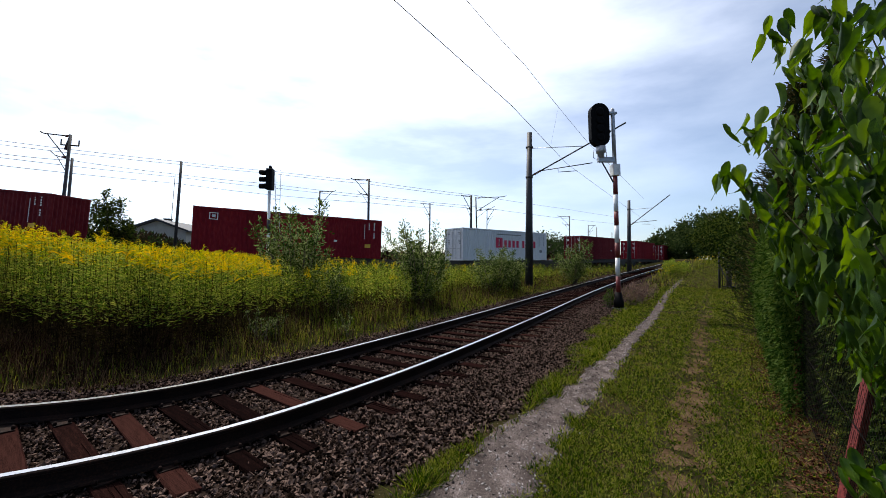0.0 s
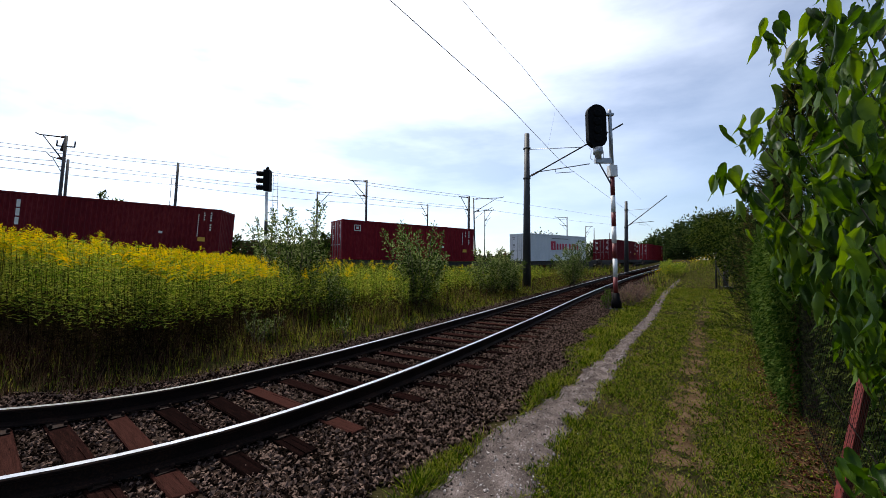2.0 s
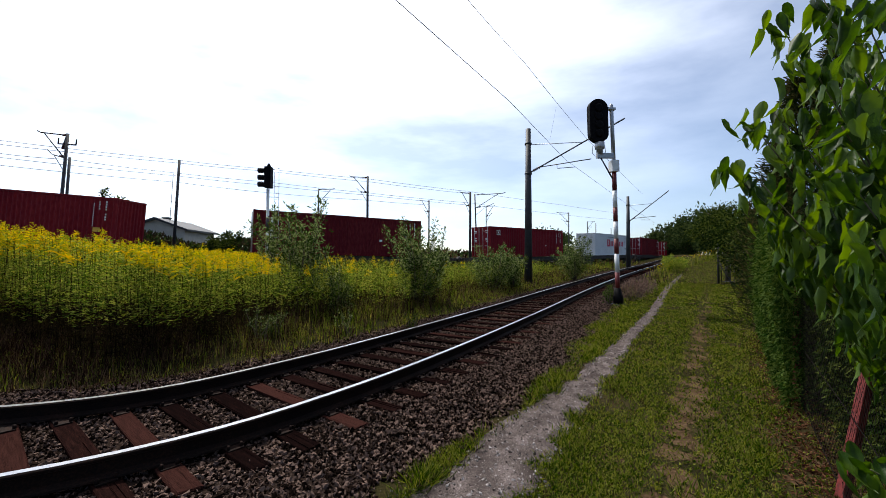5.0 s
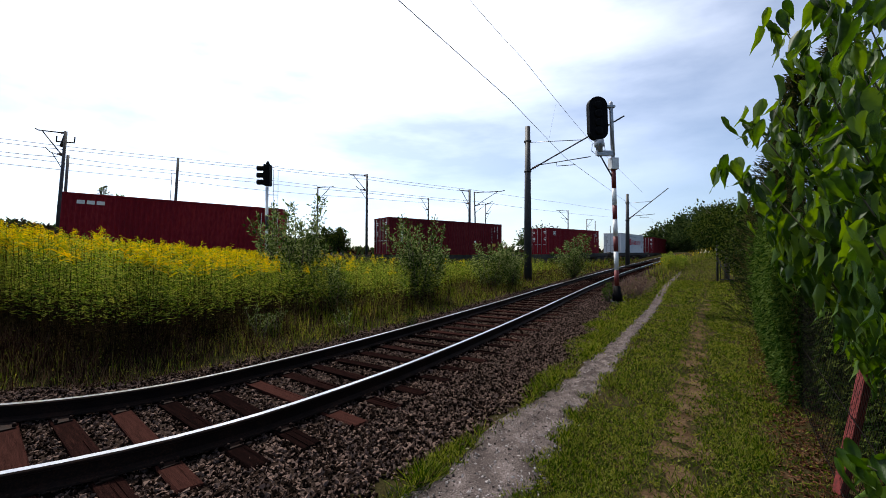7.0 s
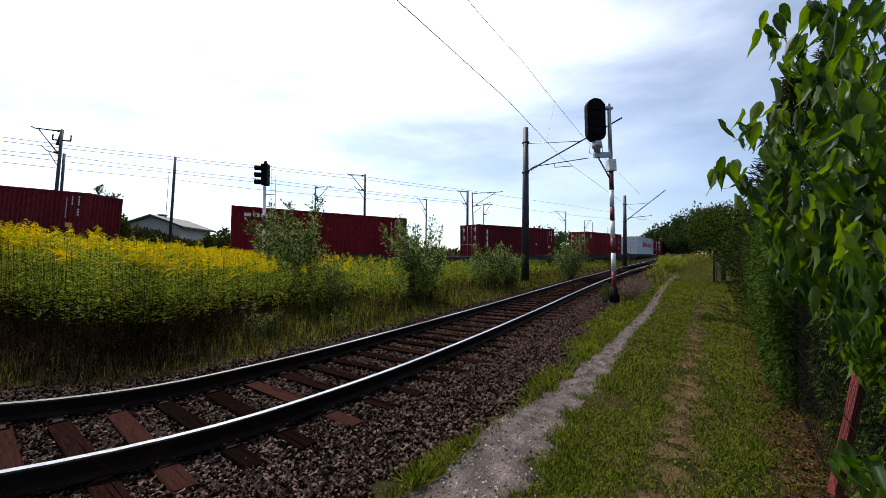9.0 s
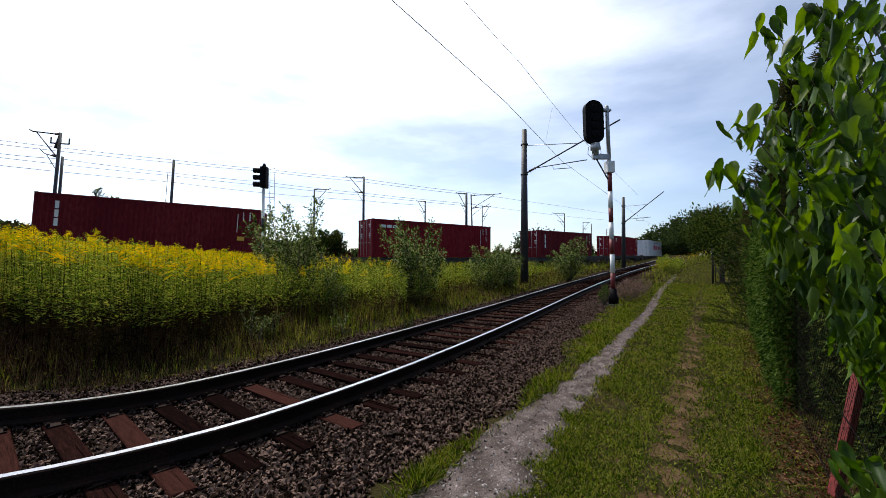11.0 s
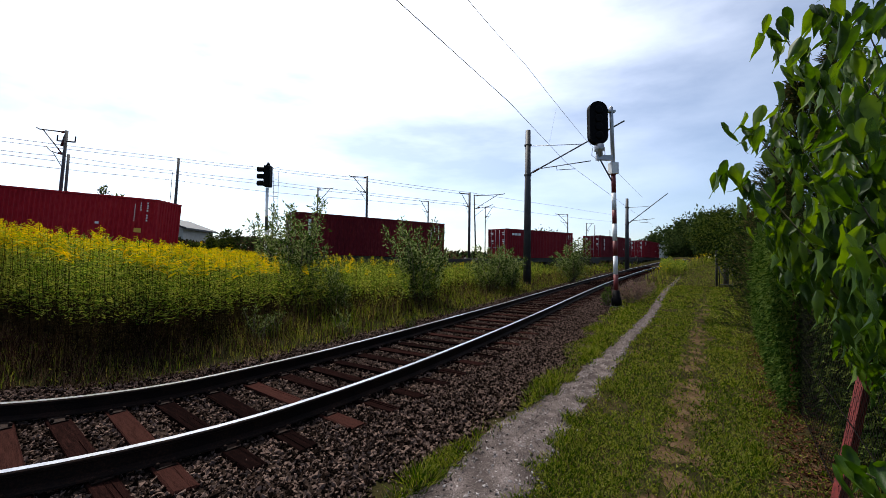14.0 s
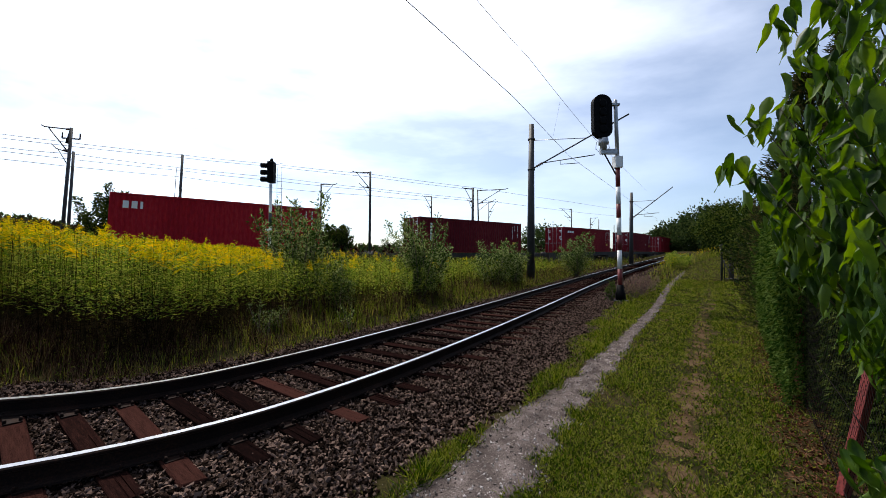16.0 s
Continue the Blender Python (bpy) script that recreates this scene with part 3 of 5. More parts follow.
def container(colour, label, marks, seed):
    c = thing("shipping_container", Matrix(), label, "shipping container", "containers on the train")
    r = random.Random(seed)
    h2 = CH - 0.3
    for sgn in (-1, 1):
        m = Matrix.Translation((0, sgn * (CW / 2 - 0.015), 0.16)) @ Matrix.Rotation(0 if sgn < 0 else math.pi, 4, "Z")
        V, F = shift(corrugated(CL - 0.32, h2), m)
        part("side_wall", raw("side_wall", V, F, colour), None, c)
    m = Matrix.Translation((CL / 2 - 0.03, 0, 0.16)) @ Matrix.Rotation(math.pi / 2, 4, "Z")
    V, F = shift(corrugated(CW - 0.3, h2, 0.045, 0.25), m)
    part("end_wall", raw("end_wall", V, F, colour), None, c)
    n = 44
    V = []
    for i in range(n + 1):
        x = -CL / 2 + 0.1 + (CL - 0.2) * i / n
        V += [(x, -CW / 2 + 0.06, CH - 0.03 + 0.02 * (i % 2)), (x, CW / 2 - 0.06, CH - 0.03 + 0.02 * (i % 2))]
    part("roof", raw("roof", V, [(2 * i, 2 * i + 2, 2 * i + 3, 2 * i + 1) for i in range(n)], colour), None, c)
    part("floor_frame", boxes(((-CL / 2 + 0.1, -CW / 2 + 0.05, 0.02), (CL / 2 - 0.1, CW / 2 - 0.05, 0.14))), WAGON, c)
    for x in (-1, 1):
        for y in (-1, 1):
            px, py = x * (CL / 2 - 0.08), y * (CW / 2 - 0.075)
            part("corner_post", boxes(((px - 0.08, py - 0.07, 0.12), (px + 0.08, py + 0.07, CH - 0.12)), bevel=0.012), colour, c)
            for z in (0.06, CH - 0.06):
                bm = boxes(((px - 0.085, py - 0.078, z - 0.06), (px + 0.085, py + 0.078, z + 0.06)), bevel=0.01)
                part("corner_casting", bm, colour, c)
    for y in (-1, 1):
        for z0, z1, nm in ((0.0, 0.16, "bottom_rail"), (CH - 0.13, CH - 0.012, "top_rail")):
            py = y * (CW / 2 - 0.03)
            part(nm, boxes(((-CL / 2 + 0.16, py - 0.03, z0), (CL / 2 - 0.16, py + 0.03, z1)), bevel=0.01), colour, c)
    for z0, z1, nm in ((0.0, 0.16, "door_sill"), (CH - 0.13, CH - 0.012, "door_header")):
        part(nm, boxes(((-CL / 2 + 0.01, -CW / 2 + 0.15, z0), (-CL / 2 + 0.12, CW / 2 - 0.15, z1)), bevel=0.01), colour, c)
        part("end_rail", boxes(((CL / 2 - 0.12, -CW / 2 + 0.15, z0), (CL / 2 - 0.01, CW / 2 - 0.15, z1)), bevel=0.01), colour, c)
    for sgn in (-1, 1):
        y0, y1 = sorted((sgn * 0.012, sgn * (CW / 2 - 0.15)))
        items = [((-CL / 2 + 0.06, y0, 0.17), (-CL / 2 + 0.1, y1, CH - 0.14))]
        for k in range(4):
            z = 0.3 + k * 0.62
            items.append(((-CL / 2 + 0.035, y0 + 0.07, z), (-CL / 2 + 0.07, y1 - 0.07, z + 0.42)))
        d = part("door", boxes(*items, bevel=0.008), colour, c, "panelled container door with lock rods")
        for ry in (y0 + 0.22, y1 - 0.25):
            part("lock_rod", rods(([(-CL / 2 + 0.012, ry, 0.1), (-CL / 2 + 0.012, ry, CH - 0.1)], 0.02), sides=6), GALV, d)
            part("cam_handle", boxes(((-CL / 2 - 0.005, ry - 0.02, 1.05), (-CL / 2 + 0.03, ry + 0.36, 1.1)), bevel=0.005), GALV, d)
        items = [((-CL / 2 + 0.026, sgn * 0.72 - 0.16, z), (-CL / 2 + 0.03, sgn * 0.72 - 0.16 + w, z + 0.07)) for z, w in ((2.45, 0.34), (2.3, 0.26), (1.75, 0.3), (1.6, 0.3), (1.45, 0.2))]
        part("door_marking", boxes(*items), MARK if colour is not GREY else GREYDARK, d, "rows of small white printed marks")
    # painted marks on the flank that faces the weeds
    yo = -CW / 2 + 0.003

    def paint(name, mat, rects, label_=""):
        part(name, boxes(*[((x, yo - 0.006, z), (x + w, yo, z + h)) for x, z, w, h in rects]), mat, c, label_)

    digits = [(CL / 2 - 1.0, 2.52 - i * 0.13, 0.05 + 0.03 * (i % 2), 0.09) for i in range(4)]
    digits += [(CL / 2 - 0.62, 2.55 - i * 0.15, 0.09, 0.1) for i in range(8) if i != 4]
    digits += [(CL / 2 - 1.32, 2.4 - i * 0.12, 0.045, 0.09) for i in range(r.randint(8, 12))]
    paint("number_marking", MARK if colour is not GREY else GREYDARK, digits, "columns of small white marks")
    paint("warning_plate", MARKYEL if colour is not GREY else GREYDARK, [(CL / 2 - 1.25, 0.78, 0.42, 0.26)], "small yellow plate")
    if marks == "square":
        paint("logo", MARK, [(-CL / 2 + 0.9, 2.1, 0.5, 0.05), (-CL / 2 + 0.9, 2.5, 0.5, 0.05), (-CL / 2 + 0.9, 2.15, 0.05, 0.35), (-CL / 2 + 1.35, 2.15, 0.05, 0.35), (-CL / 2 + 1.06, 2.24, 0.2, 0.18)], "white square emblem")
    elif marks == "column":
        q = -CL / 2 + 1.0
        for k in range(3):
            paint("emblem", MARK, [(q + 0.06, 2.0 - k * 0.52, 0.2, 0.44)], "white upright emblem block")
    elif marks == "row":
        q = -CL / 2 + 0.75
        for k in range(3):
            paint("emblem", MARK, [(q + k * 0.5, 2.25, 0.4, 0.22)], "white emblem block")
    elif marks == "block":
        q = -CL / 2 + 0.7
        for k in range(3):
            paint("emblem", MARK, [(q + k * 0.45, 1.98, 0.3 if k < 2 else 0.14, 0.44)], "bold white emblem block")
    elif marks == "band":
        q = -CL / 2 + 4.2
        paint("emblem", MARKRED, [(q, 1.2, 0.95, 0.95)], "crimson square emblem")
        paint("emblem_inset", MARK, [(q + 0.38, 1.36, 0.2, 0.62)])
        for k in range(8):
            z = q + 1.2 + k * 0.6 + (0.3 if k > 3 else 0)
            paint("lettering_block", MARKRED, [(z, 1.24, 0.34, 0.68)], "crimson lettering block")
        paint("small_lettering", GREYDARK, [(q + 0.2, 2.42, 3.5, 0.09)])
    if r.random() < 0.4:
        paint("dent_patch", MARK, [(2.6, 1.1, 0.22, 0.14)], "pale round repair patch")
    return c


def wagon():
    w = thing("container_wagon", Matrix(), "grimy flat container wagon on two bogies", "railway wagon", "wagons of the train")
    top = 1.135
    for y in (-1, 1):
        part("side_sill", boxes(((-9.2, y * 1.0 - 0.09, top - 0.42), (9.2, y * 1.0 + 0.09, top - 0.02)), bevel=0.015), WAGON, w)
    part("centre_sill", boxes(((-9.4, -0.22, top - 0.4), (9.4, 0.22, top - 0.06)), bevel=0.015), WAGON, w)
    for x in np.arange(-9.1, 9.2, 2.6):
        part("cross_beam", boxes(((x - 0.08, -1.0, top - 0.32), (x + 0.08, 1.0, top - 0.05))), WAGON, w)
    for x in (-1, 1):
        part("end_beam", boxes(((x * 9.35 - 0.1, -1.25, top - 0.35), (x * 9.35 + 0.1, 1.25, top))), WAGON, w)
        for y in (-0.875, 0.875):
            part("buffer", rods(([(x * 9.4, y, 1.03), (x * 9.75, y, 1.03), (x * 9.76, y, 1.03), (x * 9.85, y, 1.03)], [0.09, 0.09, 0.24, 0.23]), sides=14), WAGON, w)
        b = part("bogie", boxes(((x * 7.1 - 1.25, -1.05, 0.42), (x * 7.1 + 1.25, -0.9, 0.66)), ((x * 7.1 - 1.25, 0.9, 0.42), (x * 7.1 + 1.25, 1.05, 0.66)),
                                ((x * 7.1 - 0.2, -1.05, 0.4), (x * 7.1 + 0.2, 1.05, 0.75)), bevel=0.02), WAGON, w)
        for dx in (-0.9, 0.9):
            bm = bmesh.new()
            tube(bm, [(0, -1.0, 0), (0, 1.0, 0)], 0.08, 10)
            for y in (-0.75, 0.75):
                tube(bm, [(0, y - 0.07, 0), (0, y + 0.07, 0)], 0.455, 24)
                tube(bm, [(0, y - 0.09, 0.22), (0, y + 0.09, 0.22)], 0.06, 8)
            ws = part("wheelset", bm, WAGON, b)
            ws.location = (x * 7.1 + dx, 0, 0.46)
    for y in (-1, 1):
        part("brake_tank", rods(([(1.0, y * 0.6, 0.55), (2.1, y * 0.6, 0.55)], 0.16), sides=12), WAGON, w)
    return w


SPEED = 4.728
LOADS = [(78.6, REDS[1], "", "dark red corrugated shipping container riding on a wagon"),
         (58.5, REDS[0], "", "dark red corrugated shipping container with white door marks"),
         (38.4, REDS[1], "", "dark red corrugated shipping container on a flat wagon"),
         (18.32, GREY, "band", "pale grey shipping container with crimson lettering blocks"),
         (-1.85, REDS[0], "square", "dark red shipping container with a white square emblem"),
         (-21.92, REDS[1], "column", "maroon shipping container with a tall white emblem"),
         (-41.92, REDS[0], "row", "dark red shipping container with a row of white emblem pieces"),
         (-62.02, REDS[1], "column", "maroon shipping container with a tall white emblem"),
         (-82.18, REDS[2], "block", "bright red shipping container with a bold white emblem")]
train = []
first = None
for i, (s0, colour, marks, label) in enumerate(LOADS):
    box_ = container(colour, label, marks, i)
    if first is None:
        first = wagon()
        truck = first
    else:
        truck = copy_thing(first, Matrix())
    train.append((s0 + CL / 2, box_, truck))


def motions():
    """The train rolls past at an even pace, its wheels turning."""
    times = [k * 0.5 for k in range(33)]
    lift = Matrix.Translation((0, 0, 1.155))
    for s0, box_, truck in train:
        walk(box_, [(t, ride(s0 + SPEED * t) @ lift) for t in times])
        walk(truck, [(t, ride(s0 + SPEED * t)) for t in times])
    turn = SPEED / 0.455
    for s0, box_, truck in train:
        for ws in [o for o in truck.children_recursive if o.name.startswith("wheelset")]:
            place = Matrix.Translation(ws.location)
            walk(ws, [(k * 0.1, place @ Matrix.Rotation(turn * k * 0.1, 4, "Y")) for k in range(161)])

# ---- near light signal on its striped mast ----
SX, SY = 6.0, 13.3
def near_signal():
    g = land1(SX, SY)
    s = thing("railway_signal", pose(SX, SY, g, 0, -1.6, 8), "black light signal on a red and white banded mast", "railway signal")
    part("foundation", boxes(((-0.2, -0.2, -0.1), (0.2, 0.2, 0.06)), bevel=0.03), MASTDARK, s, "dark cast footing")
    part("base_collar", rods(([(0, 0, 0.04), (0, 0, 0.3), (0, 0, 0.34), (0, 0, 0.58)], [0.17, 0.17, 0.13, 0.11])), BLACKP, s, "black cable box at the mast foot")
    zs = [0.54, 1.12, 1.75, 2.27, 2.85, 3.33, 3.91, 4.6]
    for i in range(7):
        part("mast_band", rods(([(0, 0, zs[i]), (0, 0, zs[i + 1])], 0.075), sides=14), REDP if i % 2 == 0 else WHITEP, s, "faded red band" if i % 2 == 0 else "white band")
    part("clamp", boxes(((-0.13, -0.13, 4.55), (0.13, 0.13, 4.95)), bevel=0.02), WHITEP, s)
    part("upper_mast", rods(([(0.0, 0, 4.9), (-0.03, 0, 6.85), (-0.03, 0, 6.9)], [0.065, 0.065, 0.03]), sides=12), GALV, s, "pale grey upper mast tube")
    part("lower_bracket", boxes(((-0.62, -0.06, 5.02), (0.02, 0.06, 5.2)), bevel=0.015), GALV, s)
    part("upper_bracket", boxes(((-0.3, -0.08, 6.68), (0.1, 0.08, 6.76)), bevel=0.015), GALV, s)
    part("bracket_strut", rods(([(-0.48, 0, 5.05), (-0.05, 0, 4.3)], 0.025)), MASTDARK, s)
    part("neck", rods(([(-0.5, 0, 5.15), (-0.5, 0, 5.32), (-0.5, 0, 5.34), (-0.5, 0, 5.56)], [0.11, 0.11, 0.16, 0.16]), sides=12), GALV, s, "pale grey neck with cable glands")
    part("cable", rods(([(-0.72, 0.05, 5.45), (-0.75, 0.05, 5.2), (-0.5, 0.05, 5.0)], 0.012), ([(-0.28, 0.05, 5.5), (-0.26, 0.05, 5.25), (-0.4, 0.05, 5.05)], 0.012), sides=6), MASTDARK, s)
    bm = bmesh.new()
    w, z0, z1 = 0.37, 5.55, 7.02
    outline = []
    for k in range(13):
        a = math.pi * k / 12
        outline.append((w * 0.9 * math.cos(a), z1 - 0.3 + 0.3 * math.sin(a)))
    for k in range(13):
        a = math.pi + math.pi * k / 12
        outline.append((w * 0.9 * math.cos(a), z0 + 0.3 + 0.3 * math.sin(a)))
    lo = [bm.verts.new((x - 0.55, -0.11, z)) for x, z in outline]
    hi = [bm.verts.new((x * 0.96 - 0.55, 0.11, z)) for x, z in outline]
    bm.faces.new(lo)
    bm.faces.new(hi[::-1])
    for k in range(len(lo)):
        bm.faces.new((lo[k], hi[k], hi[(k + 1) % len(lo)], lo[(k + 1) % len(lo)]))
    bmesh.ops.recalc_face_normals(bm, faces=bm.faces)
    head = part("signal_head", bm, BLACKP, s, "black rounded signal head seen from behind")
    for k in range(4):
        z = z1 - 0.3 - k * 0.29
        part("rear_cover", rods(([(-0.55, -0.1, z), (-0.55, -0.135, z), (-0.55, -0.145, z)], [0.15, 0.14, 0.1]), sides=18), BLACKP, head)
        part("lamp_hood", rods(([(-0.55, 0.1, z), (-0.55, 0.34, z)], [0.13, 0.14]), sides=14), BLACKP, head)
    return s


near_signal()


def far_signal():
    p = Vector((-8.98, 20.0, 5.35))
    g = land1(p.x, p.y)
    s = thing("hooded_signal", pose(p.x, p.y, g, 0, 0, 0), "three-lamp signal with long black hoods on a white post", "railway signal")
    top = p.z - g + 0.95
    part("post", rods(([(0, 0, 0), (0, 0, top - 1.2)], 0.075), sides=12), WHITEP, s)
    part("dark_sleeve", rods(([(0, 0, 2.6), (0, 0, 3.3)], 0.085), sides=12), MASTDARK, s)
    head = part("signal_head", boxes(((-0.13, -0.2, top - 1.15), (0.19, 0.2, top - 0.05)), bevel=0.05), BLACKP, s)
    part("cap", rods(([(0.03, 0, top - 0.06), (0.03, 0, top + 0.12)], [0.12, 0.05])), BLACKP, head)
    for k in range(3):
        z = top - 0.25 - k * 0.36
        bm = rods(([(-0.1, 0, z), (-0.5, 0, z + 0.02)], [0.12, 0.13]), sides=14)
        part("lamp_hood", bm, BLACKP, head)
    part("ladder", rods(([(0.28, 0.1, 0.2), (0.28, 0.1, top - 0.3)], 0.012), ([(0.52, 0.1, 0.2), (0.52, 0.1, top - 0.3)], 0.012),
                        *[([(0.28, 0.1, 0.3 + k * 0.33), (0.52, 0.1, 0.3 + k * 0.33)], 0.008) for k in range(int((top - 0.6) / 0.33))], sides=5), GALV, s)
    part("ladder_stay", rods(([(0, 0, top - 1.6), (0.5, 0.1, top - 1.6)], 0.02), ([(0, 0, 1.4), (0.5, 0.1, 1.4)], 0.02), ([(0.1, 0, top - 0.2), (0.55, 0.1, top - 0.1)], 0.012), sides=5), GALV, s)


far_signal()


# ---- catenary poles ----
def rod_mesh(a, b, r, sides=6):
    return rods(([a, b], r), sides=sides)


def concrete_pole(top, base_r, arm_to, label):
    """A square-sided pole with a tubular cantilever reaching over the near track."""
    top, arm_to = Vector(top), Vector(arm_to)
    g = land1(top.x, top.y)
    h = top.z - g
    to = arm_to - Vector((top.x, top.y, g))
    p = thing("catenary_pole", pose(top.x, top.y, g), label, "catenary pole", "catenary poles")
    bm = bmesh.new()
    tube(bm, [(0, 0, -0.2), (0, 0, h)], [base_r, base_r * 0.6], 10)
    part("shaft", bm, MASTDARK, p, "dark weathered tapering shaft")
    flat = Vector((to.x, to.y, 0))
    e = flat.normalized()
    z1, zs = h - 2.55, h - 0.9
    tip = e * flat.length + Vector((0, 0, to.z))
    low = Vector((0, 0, z1))

    def up_strut(k):
        return low.lerp(tip, k)

    part("top_tie", rods(([(0, 0, zs), tuple(up_strut(0.6))], 0.02), sides=6), GALV, p)
    part("strut", rods(([tuple(low), tuple(tip)], 0.04), sides=8), MASTDARK, p)
    for k in range(4):
        part("insulator_disc", rods(([tuple(up_strut(0.06 + 0.02 * k)), tuple(up_strut(0.07 + 0.02 * k))], 0.075), sides=10), INSUL, p)
    reg = up_strut(0.13)
    end = up_strut(0.68)
    end.z = reg.z + 0.1
    part("registration_arm", rods(([tuple(reg), tuple(end)], 0.025), sides=6), MASTDARK, p)
    part("steady_arm", rods(([tuple(reg.lerp(end, 0.35)), tuple(reg.lerp(end, 0.36) - Vector((0, 0, 0.22))), tuple(reg.lerp(end, 0.72) - Vector((0, 0, 0.3)))], 0.018), sides=6), MASTDARK, p)
    for z in (h - 0.9, z1 - 0.05):
        part("clamp_band", rods(([(0, 0, z), (0, 0, z + 0.09)], base_r * 0.75 + 0.03), sides=10), MASTDARK, p)
    return p


concrete_pole((4.86, 22.0, 8.94), 0.24, (9.09, 19.3, 8.6), "dark catenary pole standing in the weeds beside the track")
concrete_pole((18.15, 38.0, 7.68), 0.22, (21.02, 36.0, 7.93), "distant catenary pole beside the curving track")


def line_pole(top, lean, arm, r=0.12, label="thin catenary mast of the main line"):
    """A slim mast with a bracket arm that reaches by arm metres along x."""
    top = Vector(top)
    g = land1(top.x, top.y)
    h = top.z - g
    top.x -= h * math.sin(radians(lean))
    p = thing("line_mast", pose(top.x, top.y, g, 0, lean, 0), label, "catenary mast", "masts of the main line")
    part("shaft", rods(([(0, 0, -0.3), (0, 0, h)], [r, r * 0.75]), sides=8), MASTDARK, p)
    if arm:
        k = arm / abs(arm)
        part("top_arm", rods(([(0, 0, h - 0.12), (arm, 0.1, h - 0.02), (arm * 1.12, 0.1, h + 0.08)], 0.045), sides=5), MASTDARK, p)
        part("diagonal_strut", rods(([(arm * 0.86, 0.1, h - 0.06), (k * 0.05, 0, h - 1.75)], 0.04), sides=5), MASTDARK, p)
        part("registration_arm", rods(([(0, 0, h - 1.75), (arm * 0.5, 0.05, h - 1.5), (arm * 0.68, 0.05, h - 1.2)], 0.035), ([(arm * 0.45, 0.05, h - 1.5), (k * 0.05, 0, h - 2.6)], 0.025), sides=5), MASTDARK, p)
        for x_, z_ in ((arm * 0.12, h - 0.11), (arm * 0.16, h - 1.6)):
            part("insulator", rods(([(x_ - 0.12, 0.03, z_), (x_ + 0.12, 0.05, z_ + 0.02)], 0.08)), INSUL, p)
    return p


q = line_pole((-26.1, 27.0, 10.17), 4, -2.0, 0.12, "dark steel mast with crossarm and insulators")
hq = Vector((-26.1, 27.0, 10.17)).z - land1(*(-26.1, 27.0, 10.17)[:2])
part("crossarm", rods(([(-0.6, 0, hq - 0.75), (0.65, 0, hq - 0.75)], 0.05), ([(-0.6, 0, hq - 0.75), (-0.6, 0, hq - 0.35)], 0.04), ([(0.65, 0, hq - 0.75), (0.65, 0, hq - 0.35)], 0.04), ([(-0.25, 0, hq - 1.1), (0.0, 0, hq - 0.2)], 0.09)), MASTDARK, q)
line_pole((-26.88, 28.0, 8.76), 3, 0, 0.11)
line_pole((-22.37, 33.0, 9.84), 2.6, 0, 0.13)
line_pole((-41.58, 60.0, 14.45), 3, 0, 0.05)
line_pole((-14.99, 47.0, 9.91), 0, 1.7)
line_pole((-7.71, 40.0, 9.96), 0, -1.7, 0.14)
line_pole((-1.94, 56.0, 9.86), 0, -1.2)
line_pole((3.28, 46.0, 9.38), 0, -1.1, 0.17)
line_pole((3.99, 48.0, 9.51), -2, 3.4, 0.1)
line_pole((6.97, 62.0, 9.94), 0, 1.3, 0.08)
line_pole((23.38, 72.0, 10.07), 0, -2.0, 0.12)
line_pole((34.29, 92.0, 10.32), 0, 1.6, 0.12)
line_pole((38.66, 98.0, 10.48), 0, 0, 0.12)
line_pole((47.71, 110.0, 10.17), 0, 0, 0.12)


# ---- wires ----
def wire(name, pts, r, label, sag=0.0):
    cu = bpy.data.curves.new(name, "CURVE")
    cu.dimensions, cu.bevel_depth, cu.bevel_resolution = "3D", r, 1
    sp = cu.splines.new("POLY")
    full = []
    for a, b in zip(pts, pts[1:]):
        for k in range(8):
            t = k / 8
            full.append(Vector(a).lerp(Vector(b), t) - Vector((0, 0, sag * 4 * t * (1 - t))))
    full.append(Vector(pts[-1]))
    sp.points.add(len(full) - 1)
    for q, v in zip(sp.points, full):
        q.co = (*v, 1)
    cu.materials.append(WIRE)
    return tagged(new(name, cu), label, "wire", "overhead wires")


